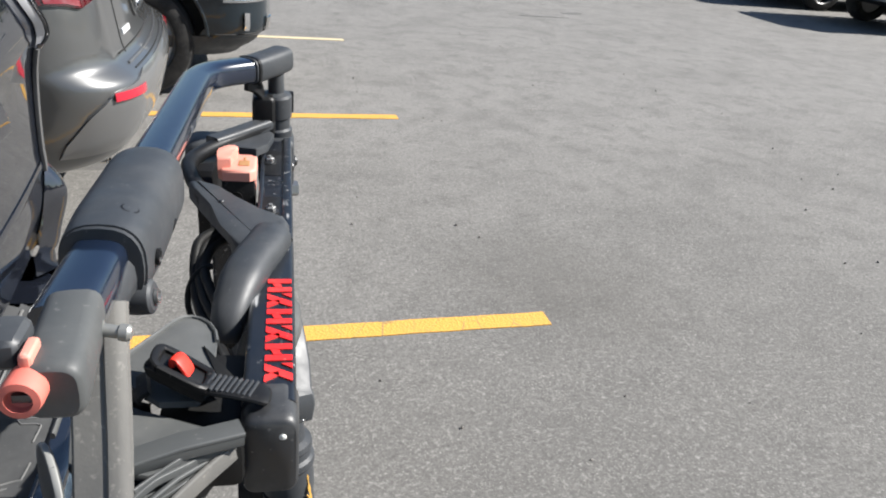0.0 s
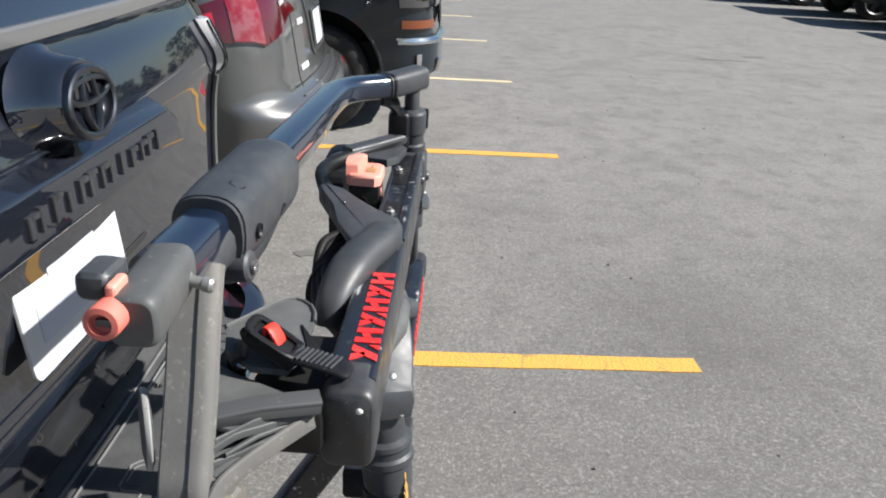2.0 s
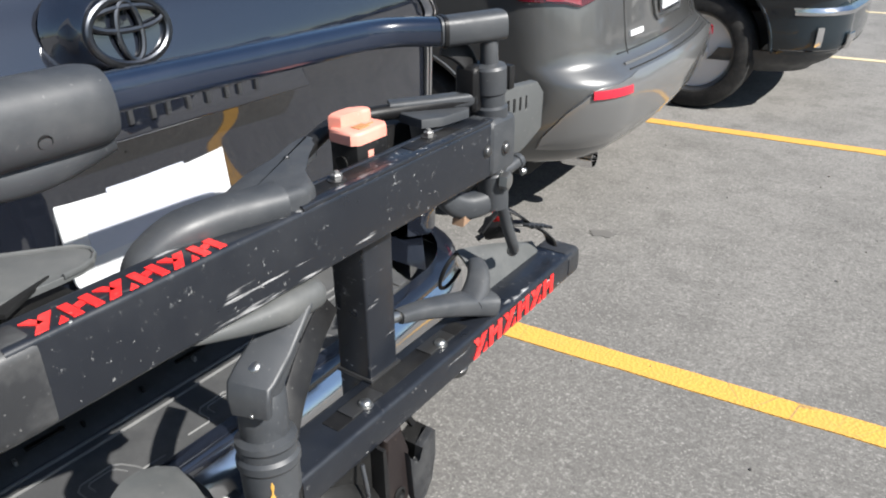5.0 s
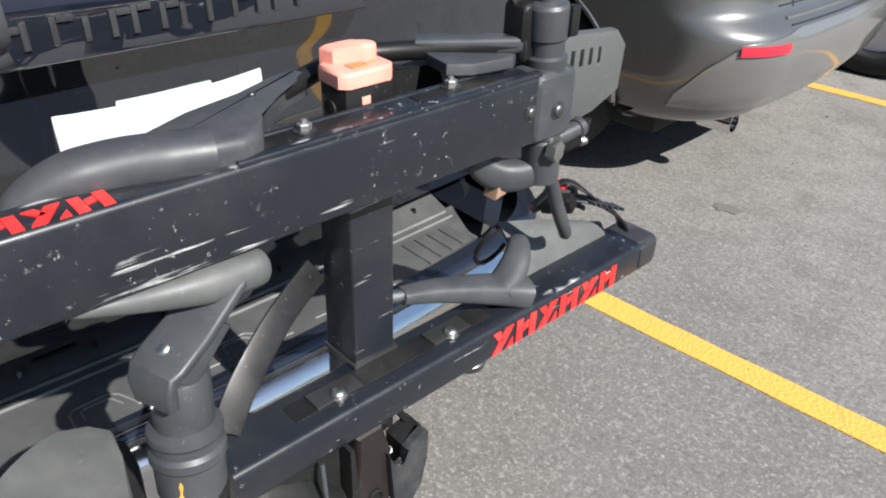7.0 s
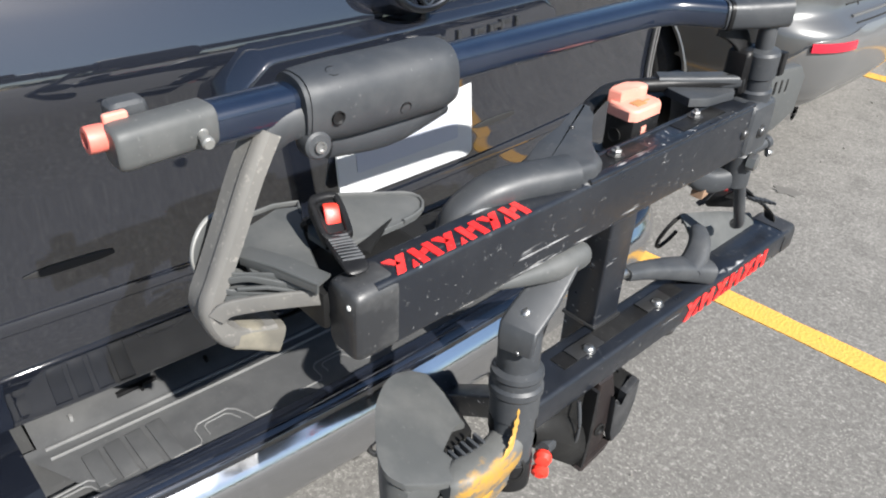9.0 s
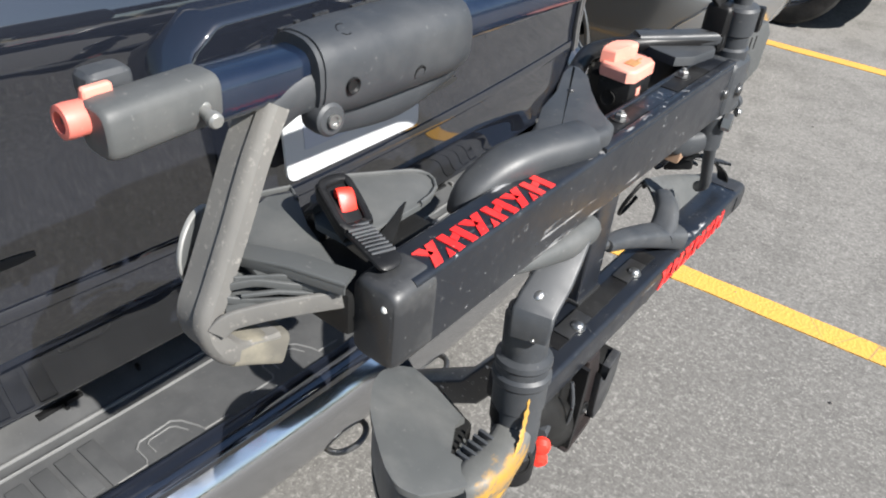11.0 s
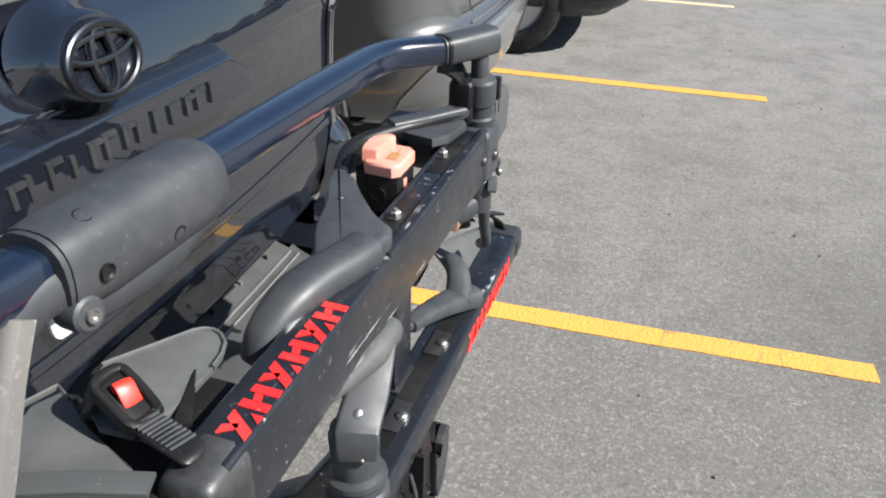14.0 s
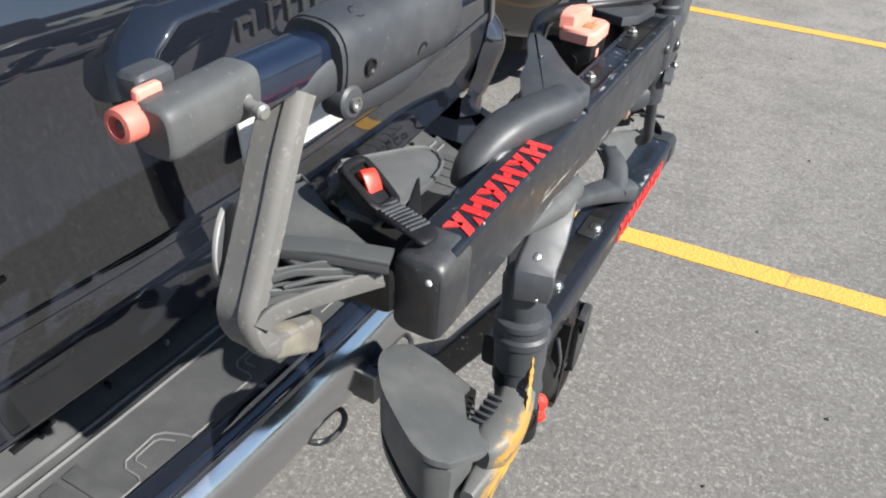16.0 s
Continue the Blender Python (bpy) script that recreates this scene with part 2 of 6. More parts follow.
STAIN = Mat("oil_stain", (0.10, 0.096, 0.09), 0.8).m
CONCRETE = Mat("pale_concrete", (0.5, 0.48, 0.44), 0.85)
CONCRETE.mix(CONCRETE.ramp(CONCRETE.noise(3, 5), 0.4, 0.7, 0, 0.5), (0.4, 0.38, 0.35))
CONCRETE = CONCRETE.m
SILL = Mat("grey_sill_trim", (0.1, 0.1, 0.1), 0.3, coat=0.6).m


# ---- mesh tools ----
def link_mesh(name, bm, material, parent=None, sharp=32.0):
    bmesh.ops.recalc_face_normals(bm, faces=bm.faces)
    limit = radians(sharp)
    for f in bm.faces:
        f.smooth = True
    for e in bm.edges:
        e.smooth = len(e.link_faces) == 2 and e.calc_face_angle(0.0) < limit
    me = bpy.data.meshes.new(name)
    bm.to_mesh(me)
    bm.free()
    me.materials.append(material)
    ob = new(name, me)
    if parent is not None:
        ob.parent = parent
    return ob


def part(name, bm, material, parent, label="", sharp=32.0):
    ob = link_mesh(name, bm, material, parent, sharp)
    if label:
        tagged(ob, label)
    return ob


def root(name, m, label, category, group="", kind=""):
    ob = new(name)
    ob.empty_display_size = 0.1
    ob.matrix_world = m
    return tagged(ob, label, category, group, kind)


def merged(*bms):
    out = bmesh.new()
    for b in bms:
        me = bpy.data.meshes.new("tmp")
        b.to_mesh(me)
        b.free()
        out.from_mesh(me)
        bpy.data.meshes.remove(me)
    return out


def rbox(lo, hi, bevel=0.004, seg=2, m=None):
    """A box between two corners with rounded edges."""
    bm = bmesh.new()
    bmesh.ops.create_cube(bm, size=1.0)
    c = [(a + b) / 2 for a, b in zip(lo, hi)]
    s = [abs(b - a) for a, b in zip(lo, hi)]
    for v in bm.verts:
        v.co = Vector([v.co[i] * s[i] for i in range(3)])
    if bevel:
        bmesh.ops.bevel(bm, geom=bm.edges[:], offset=min(bevel, min(s) * 0.45), segments=seg, profile=0.6, affect="EDGES")
    t = Matrix.Translation(c)
    if m is not None:
        t = t @ m
    bmesh.ops.transform(bm, matrix=t, verts=bm.verts)
    return bm


def smooth_line(pts, n=6):
    """Points along a curve that passes through all of pts."""
    p = [Vector(q) for q in pts]
    out = []
    for i in range(len(p) - 1):
        a, b, c, d = p[max(i - 1, 0)], p[i], p[i + 1], p[min(i + 2, len(p) - 1)]
        for k in range(n):
            t = k / n
            out.append(0.5 * ((2 * b) + (c - a) * t + (2 * a - 5 * b + 4 * c - d) * t * t + (3 * b - a - 3 * c + d) * t ** 3))
    out.append(p[-1])
    return out


def ring_profile(w, h, power=2.0, sides=16):
    """A rounded outline w wide and h high; a higher power makes it squarer."""
    out = []
    for i in range(sides):
        a = 2 * math.pi * i / sides
        c, s = math.cos(a), math.sin(a)
        out.append((w / 2 * math.copysign(abs(c) ** (2 / power), c), h / 2 * math.copysign(abs(s) ** (2 / power), s)))
    return out


def sweep(pts, profile, up=(0, 0, 1), scales=None, caps=True, round_ends=0):
    """Carries an outline along a line of points. The outline's x is across, its y along up."""
    p = [Vector(q) for q in pts]
    n = len(p)
    bm = bmesh.new()
    rings = []
    upv = Vector(up)
    for i in range(n):
        d = (p[min(i + 1, n - 1)] - p[max(i - 1, 0)]).normalized()
        side = d.cross(upv)
        if side.length < 1e-4:
            side = d.cross(Vector((1, 0, 0)))
        side.normalize()
        u = side.cross(d).normalized()
        s = scales[i] if scales else 1.0
        sx, sy = s if isinstance(s, (tuple, list)) else (s, s)
        rings.append([bm.verts.new(p[i] + side * (x * sx) + u * (y * sy)) for x, y in profile])
    k = len(profile)
    for a, b in zip(rings, rings[1:]):
        for j in range(k):
            bm.faces.new((a[j], a[(j + 1) % k], b[(j + 1) % k], b[j]))
    if caps:
        bm.faces.new(rings[0][::-1])
        bm.faces.new(rings[-1])
    return bm


def pipe(pts, r, sides=14, n=6, scales=None, smooth=True):
    q = smooth_line(pts, n) if smooth else pts
    if scales and smooth:
        sc = []
        for i in range(len(q)):
            f = i / (len(q) - 1) * (len(scales) - 1)
            a = int(min(f, len(scales) - 2))
            sc.append(scales[a] + (scales[a + 1] - scales[a]) * (f - a))
        scales = sc
    return sweep(q, ring_profile(2 * r, 2 * r, 2.0, sides), scales=scales)


def lathe(profile, origin, axis=(0, 0, 1), sides=28, closed=False):
    """Turns (radius, height) pairs round an axis."""
    bm = bmesh.new()
    q = Vector((0, 0, 1)).rotation_difference(Vector(axis).normalized())
    o = Vector(origin)
    rings = []
    for r, h in profile:
        rings.append([bm.verts.new(o + q @ Vector((max(r, 1e-5) * math.cos(2 * math.pi * i / sides), max(r, 1e-5) * math.sin(2 * math.pi * i / sides), h))) for i in range(sides)])
    for a, b in zip(rings, rings[1:] + (rings[:1] if closed else [])):
        for j in range(sides):
            bm.faces.new((a[j], a[(j + 1) % sides], b[(j + 1) % sides], b[j]))
    if not closed:
        bm.faces.new(rings[0][::-1])
        bm.faces.new(rings[-1])
    return bm


def slab(outline, depth, m, bevel=0.0, seg=2):
    """A flat outline (x, y) pulled out by depth along z, then placed by m."""
    bm = bmesh.new()
    lo = [bm.verts.new((x, y, 0)) for x, y in outline]
    hi = [bm.verts.new((x, y, depth)) for x, y in outline]
    k = len(outline)
    bm.faces.new(lo[::-1])
    top = bm.faces.new(hi)
    for j in range(k):
        bm.faces.new((lo[j], lo[(j + 1) % k], hi[(j + 1) % k], hi[j]))
    if bevel:
        bmesh.ops.bevel(bm, geom=list(top.edges), offset=bevel, segments=seg, profile=0.6, affect="EDGES")
    bmesh.ops.transform(bm, matrix=m, verts=bm.verts)
    return bm


def beam_profile(w, h, r, seg=3):
    """A rounded rectangle."""
    out = []
    for cx, cy, a0 in ((w / 2 - r, h / 2 - r, 0), (-w / 2 + r, h / 2 - r, 90), (-w / 2 + r, -h / 2 + r, 180), (w / 2 - r, -h / 2 + r, 270)):
        for k in range(seg + 1):
            a = radians(a0 + 90 * k / seg)
            out.append((cx + r * math.cos(a), cy + r * math.sin(a)))
    return out


def basis(origin, x, y):
    """A placing whose x and y point as given."""
    x = Vector(x).normalized()
    z = x.cross(Vector(y)).normalized()
    y = z.cross(x)
    m = Matrix((x, y, z)).transposed().to_4x4()
    m.translation = origin
    return m


def grid_shell(f, nu, nv, thick=0.0, wrap=False):
    """A surface f(a, b), a and b from 0 to 1, with thickness."""
    bm = bmesh.new()
    vs = [[bm.verts.new(f(i / nu, j / nv)) for j in range(nv + 1)] for i in range(nu + 1)]
    for i in range(nu):
        for j in range(nv):
            bm.faces.new((vs[i][j], vs[i + 1][j], vs[i + 1][j + 1], vs[i][j + 1]))
    if thick:
        bmesh.ops.recalc_face_normals(bm, faces=bm.faces)
        bmesh.ops.solidify(bm, geom=bm.faces[:], thickness=thick)
    return bm


def bolt(origin, axis, r=0.008, h=0.006):
    """A domed bolt head on a thin washer."""
    return lathe([(r * 1.3, 0), (r * 1.3, h * 0.22), (r * 1.02, h * 0.26), (r, h * 0.5), (r * 0.86, h * 0.76), (r * 0.6, h * 0.93), (r * 0.25, h)], origin, axis, 16)


# ---- ground ----
def flat_patch(outline, z):
    bm = bmesh.new()
    bm.faces.new([bm.verts.new((x, y, z)) for x, y in outline])
    return bm


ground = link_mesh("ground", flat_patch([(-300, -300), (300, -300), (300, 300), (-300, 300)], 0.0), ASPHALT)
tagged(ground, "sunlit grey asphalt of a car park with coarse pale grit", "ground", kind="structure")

STALL = 2.6
FIRST_LINE = 2.2


def stall_line(y, x_end, width, material, label):
    """A painted line, a few millimetres thick, with a slightly ragged outline."""
    rnd = random.Random(int(y * 10))
    n = 60
    x0 = -5.2
    top, low = [], []
    for i in range(n + 1):
        x = x0 + (x_end - x0) * i / n
        top.append((x, y + width / 2 + rnd.uniform(-0.0025, 0.0025)))
        low.append((x, y - width / 2 + rnd.uniform(-0.0025, 0.0025)))
    ob = link_mesh("parking_line", slab(low + top[::-1], 0.004, Matrix.Identity(4)), material)
    return tagged(ob, label, "road marking", "painted stall lines", "structure")


for _i in range(-1, 8):
    _near = _i < 2
    stall_line(FIRST_LINE - 0.014 + _i * STALL + {1: 0.03, 2: -0.05}.get(_i, 0.0), 1.12 if _i < 1 else 1.08, 0.093 if _near else 0.088, LINE_PAINT if _near else PALE_PAINT,
               "yellow painted parking line with worn, cracked paint" if _near else "faded pale yellow parking line on asphalt")


def blot(cx, cy, rx, ry, turn, seed, label):
    rnd = random.Random(seed)
    pts = []
    for i in range(26):
        a = 2 * math.pi * i / 26
        k = 1 + rnd.uniform(-0.22, 0.22)
        x, y = rx * k * math.cos(a), ry * k * math.sin(a)
        c, s = math.cos(radians(turn)), math.sin(radians(turn))
        pts.append((cx + x * c - y * s, cy + x * s + y * c))
    ob = link_mesh("stain", slab(pts, 0.0035, Matrix.Identity(4)), STAIN)
    tagged(ob, label, "stain", "", "structure")


blot(-0.42, 3.07, 0.055, 0.035, 10, 1, "small dark oil spot on the asphalt")
blot(3.99, 9.39, 0.30, 0.04, -3, 2, "dark patched crack in the asphalt")
blot(4.6, 9.79, 0.17, 0.07, 20, 3, "faint oil blotch on the asphalt")
island = link_mesh("kerb_island", rbox((8.2, 20.4, -0.05), (16, 30, 0.13), 0.02), CONCRETE)
tagged(island, "pale concrete kerb island at the row's end", "kerb", "", "structure")


def pebbles():
    rnd = random.Random(11)
    bm = bmesh.new()
    for _ in range(150):
        x, y = rnd.uniform(-1.2, 4.5), rnd.uniform(0.6, 8.0)
        r = rnd.choice((0.003, 0.004, 0.005, 0.007))
        m = Matrix.Translation((x, y, r * 0.5)) @ Euler((rnd.random() * 6, rnd.random() * 6, 0)).to_matrix().to_4x4() @ Matrix.Diagonal((r * rnd.uniform(0.8, 1.6), r, r * 0.7, 1))
        bmesh.ops.create_icosphere(bm, subdivisions=1, radius=1.0, matrix=m)
    return bm


grit = link_mesh("loose_grit", pebbles(), make_plastic("grit_stone", (0.12, 0.11, 0.1), 0.9, (0.4, 0.38, 0.35), 0.6))
tagged(grit, "loose stone grit scattered on the asphalt", "gravel", "", "stuff")


def far_woods():
    """A distant belt of trees all round the car park: many leaf clumps on short trunks."""
    rnd = random.Random(5)
    verts, faces = [], []
    for k in range(150):
        a = rnd.uniform(-75, 80)
        d = rnd.uniform(85, 115)
        cx, cy = d * math.cos(radians(a)), d * math.sin(radians(a))
        h = rnd.uniform(5.5, 9.5) * (0.6 if rnd.random() < 0.25 else 1.0)
        w = h * rnd.uniform(0.26, 0.4)
        for _ in range(150):
            z = h * (0.16 + 0.84 * rnd.random() ** 0.8)
            rad = w * math.sqrt(max(0.05, 1 - (2 * z / h - 1) ** 2)) * rnd.random() ** 0.5
            t = rnd.uniform(0, 6.28)
            c = Vector((cx + rad * math.cos(t), cy + rad * math.sin(t), z))
            s = rnd.uniform(0.35, 0.8)
            b = len(verts)
            for _v in range(4):
                verts.append(c + Vector((rnd.uniform(-s, s), rnd.uniform(-s, s), rnd.uniform(-s, s))))
            faces += [(b, b + 1, b + 2), (b, b + 2, b + 3), (b, b + 3, b + 1), (b + 1, b + 3, b + 2)]
        b = len(verts)
        for i in range(5):
            for z, r in ((0.0, 0.25), (h * 0.5, 0.12)):
                verts.append(Vector((cx + r * math.cos(i * 1.257), cy + r * math.sin(i * 1.257), z)))
        for i in range(5):
            j = (i + 1) % 5
            faces.append((b + 2 * i, b + 2 * j, b + 2 * j + 1, b + 2 * i + 1))
    me = bpy.data.meshes.new("far_woods")
    me.from_pydata(verts, [], faces)
    m = Mat("far_leaves", (0.045, 0.07, 0.025), 0.8)
    m.mix(m.ramp(m.noise(0.5, 3), 0.4, 0.7), (0.025, 0.04, 0.016))
    me.materials.append(m.m)
    return tagged(new("far_woods", me), "distant belt of dark green trees round the car park", "trees", "", "stuff")


far_woods()


# ---- vehicles ----
class Shell:
    """A vehicle's skin: levels (z, x of the end that faces +x, half width, corner radius, bow of the end), back to x_far."""

    def __init__(self, levels, x_far):
        self.lv = sorted(levels)
        self.x_far = x_far
        self.z = [a[0] for a in self.lv]

    def row(self, z):
        zs = self.z
        z = min(max(z, zs[0]), zs[-1])
        i = max(0, min(len(zs) - 2, int(np.searchsorted(zs, z) - 1)))
        t = (z - zs[i]) / (zs[i + 1] - zs[i])
        a, b, c, d = (self.lv[max(i - 1, 0)], self.lv[i], self.lv[i + 1], self.lv[min(i + 2, len(zs) - 1)])
        out = []
        for k in range(1, 5):
            m1 = (c[k] - a[k]) / max(c[0] - a[0], 1e-6) * (c[0] - b[0])
            m2 = (d[k] - b[k]) / max(d[0] - b[0], 1e-6) * (c[0] - b[0])
            if (c[k] - b[k]) * (b[k] - a[k]) <= 0:
                m1 = 0
            if (d[k] - c[k]) * (c[k] - b[k]) <= 0:
                m2 = 0
            h = t * t * t
            out.append((2 * h - 3 * t * t + 1) * b[k] + (h - 2 * t * t + t) * m1 + (-2 * h + 3 * t * t) * c[k] + (h - t * t) * m2)
        return out

    def at(self, s, z, off=0.0):
        """s from -1 (far end of one side) over 0 (middle of the end) to 1."""
        xr, hw, r, bow = self.row(z)
        sg, t = (1 if s >= 0 else -1), abs(s)
        e = xr - bow * ((hw - r) / hw) ** 2
        if t <= 0.5:
            y = t / 0.5 * (hw - r)
            p = Vector((xr - bow * (y / hw) ** 2, y, z))
            n = Vector((1, 2 * bow * y / hw ** 2, 0)).normalized()
        elif t <= 0.7:
            a = (t - 0.5) / 0.2 * math.pi / 2
            p = Vector((e - r * (1 - math.cos(a)), hw - r + r * math.sin(a), z))
            n = Vector((math.cos(a), math.sin(a), 0))
        else:
            p = Vector((e - r + (t - 0.7) / 0.3 * (self.x_far - e + r), hw, z))
            n = Vector((0, 1, 0))
        p += n * off
        return Vector((p.x, p.y * sg, p.z))

    def skin(self, z0, z1, nz, s0=-1.0, s1=1.0, ns=64, off=0.0, skip=None, thick=0.0):
        ss = []
        for i in range(ns + 1):
            ss.append(s0 + (s1 - s0) * i / ns)
        for k in (-0.7, -0.5, 0.5, 0.7):
            if s0 < k < s1:
                ss.append(k)
        zs = [z0 + (z1 - z0) * j / nz for j in range(nz + 1)]
        if skip:
            hw, r = self.row(0.6)[1:3]
            e = self.row(0.6)[0] - r
            for cx, cz in skip.centres:
                for k in range(25):
                    a = 0.7 + 0.3 * (cx + skip.r * 1.06 * (k / 12 - 1) - e) / (self.x_far - e)
                    if 0.7 < a < 1:
                        ss += [a, -a]
            zs = [z0 + (z1 - z0) * j / (2 * nz) for j in range(2 * nz + 1)]
        ss = sorted(set(ss))
        zs = sorted(set(zs))
        bm = bmesh.new()
        vs = [[bm.verts.new(skip.snap(self.at(s, z, off)) if skip else self.at(s, z, off)) for z in zs] for s in ss]
        for i in range(len(ss) - 1):
            for j in range(len(zs) - 1):
                q = (vs[i][j], vs[i + 1][j], vs[i + 1][j + 1], vs[i][j + 1])
                if skip:
                    c = sum((v.co for v in q), Vector()) / 4
                    if skip.inside(c):
                        continue
                bm.faces.new(q)
        if thick:
            bmesh.ops.recalc_face_normals(bm, faces=bm.faces)
            bmesh.ops.solidify(bm, geom=bm.faces[:], thickness=-thick)
        return bm

    def lid(self, z, inset=0.0):
        """Closes the shell with a slightly domed cover."""
        bm = bmesh.new()
        ring = [self.at(-1 + 2 * i / 48, z) for i in range(49)]
        c = sum(ring, Vector()) / len(ring)
        rings = []
        for k, up in ((1.0, 0.0), (0.9, 0.018), (0.6, 0.035), (0.2, 0.042)):
            rings.append([bm.verts.new(c + (p - c) * k + Vector((0, 0, up))) for p in ring])
        for a, b in zip(rings, rings[1:]):
            for i in range(48):
                bm.faces.new((a[i], a[i + 1], b[i + 1], b[i]))
            bm.faces.new((a[48], a[0], b[0], b[48]))
        bm.faces.new(rings[-1])
        return bm


def wheel(parent, x, y, r, w, side, rim_mat=RIM, spokes=6, steel=False):
    """A wheel whose outer face looks along side (-1 or 1) on the y axis."""
    ax = (0, side, 0)
    o = (x, y - side * w, r)
    rr = r * 0.64
    tyre = part("wheel", lathe([(rr, 0.02), (r * 0.86, 0.0), (r * 0.95, 0.015), (r, 0.05), (r, w - 0.05), (r * 0.95, w - 0.015), (r * 0.86, w), (rr + 0.02, w - 0.005), (rr, w - 0.02)], o, ax, 48, True), TYRE, parent, "black rubber tyre on a rim")
    part("rim", lathe([(0.02, w - 0.09), (rr * 0.55, w - 0.085), (rr * 0.9, w - 0.11), (rr, w - 0.02), (rr + 0.012, w - 0.01), (rr + 0.012, w - 0.03), (rr, w - 0.2)], o, ax, 40), DARK_STEEL, tyre)
    if steel:
        disc = part("wheel_disc", lathe([(0.02, w - 0.03), (0.07, w - 0.03), (0.085, w - 0.075), (rr * 0.55, w - 0.062), (rr * 0.84, w - 0.085), (rr * 0.97, w - 0.05), (rr, w - 0.06)], o, ax, 40), rim_mat, tyre, "grey steel wheel disc with round holes")
        for k in range(6):
            a = radians(60 * k + 20)
            c = (x + rr * 0.66 * math.cos(a), y - side * w + side * (w - 0.074), r + rr * 0.66 * math.sin(a))
            part("wheel_hole", lathe([(0.034, 0), (0.034, 0.008), (0.030, 0.008), (0.028, 0.003)], c, ax, 18), DARK, disc)
        return tyre
    m0 = basis((x, y - side * w + side * (w - 0.075), r), (1, 0, 0), (0, 0, 1))
    for k in range(spokes):
        a = 360 / spokes * k + 15
        out = [(-0.032, 0.05), (0.032, 0.05), (0.05, rr * 0.99), (-0.05, rr * 0.99)]
        part("spoke", slab(out, 0.03 if side < 0 else -0.03, m0 @ pose(0, 0, 0, 0, 0, a), 0.0), rim_mat, tyre)
    part("hub", lathe([(0.075, w - 0.09), (0.07, w - 0.03), (0.04, w - 0.025)], o, ax, 20), rim_mat, tyre)
    return tyre


class arch_skip:
    """Cuts round wheel openings out of a vehicle's sides."""

    def __init__(self, centres, r):
        self.centres, self.r = centres, r

    def inside(self, c):
        return any(abs(c.y) > 0.6 and math.hypot(c.x - cx, c.z - cz) < self.r for cx, cz in self.centres)

    def snap(self, p):
        for cx, cz in self.centres:
            d = math.hypot(p.x - cx, p.z - cz)
            if abs(p.y) > 0.6 and abs(d - self.r) < 0.026:
                k = self.r / d
                return Vector((cx + (p.x - cx) * k, p.y, cz + (p.z - cz) * k))
        return p


def arch_lip(parent, x, y, z, r, side, material):
    pts = [(x + r * math.cos(radians(a)), y, z + r * math.sin(radians(a))) for a in range(2, 179, 8)]
    part("wheel_arch", sweep(pts, ring_profile(0.022, 0.03, 3, 10), (0, 1, 0)), material, parent)
    well = lathe([(0.02, 0.0), (r - 0.02, 0.0), (r + 0.01, 0.03), (r + 0.01, 0.36), (r, 0.36), (r - 0.005, 0.03)], (x, y - side * 0.36, z), (0, side, 0), 36)
    bmesh.ops.bisect_plane(well, geom=well.verts[:] + well.edges[:] + well.faces[:], plane_co=(0, 0, z), plane_no=(0, 0, -1), clear_outer=True)
    part("wheel_well", well, DARK, parent)


PAD_PLASTIC = make_plastic("black_step_plastic", (0.046, 0.047, 0.048), 0.62, (0.12, 0.12, 0.117), 0.35)
PAD_EDGE = make_plastic("worn_step_edge", (0.12, 0.12, 0.118), 0.5, (0.24, 0.24, 0.235), 0.5)


BADGE_BLACK = make_plastic("satin_black_badge", (0.02, 0.021, 0.023), 0.3, (0.12, 0.12, 0.12), 0.2)


# ---- the dark sport utility vehicle that carries the rack ----
UC = 0.835  # its middle


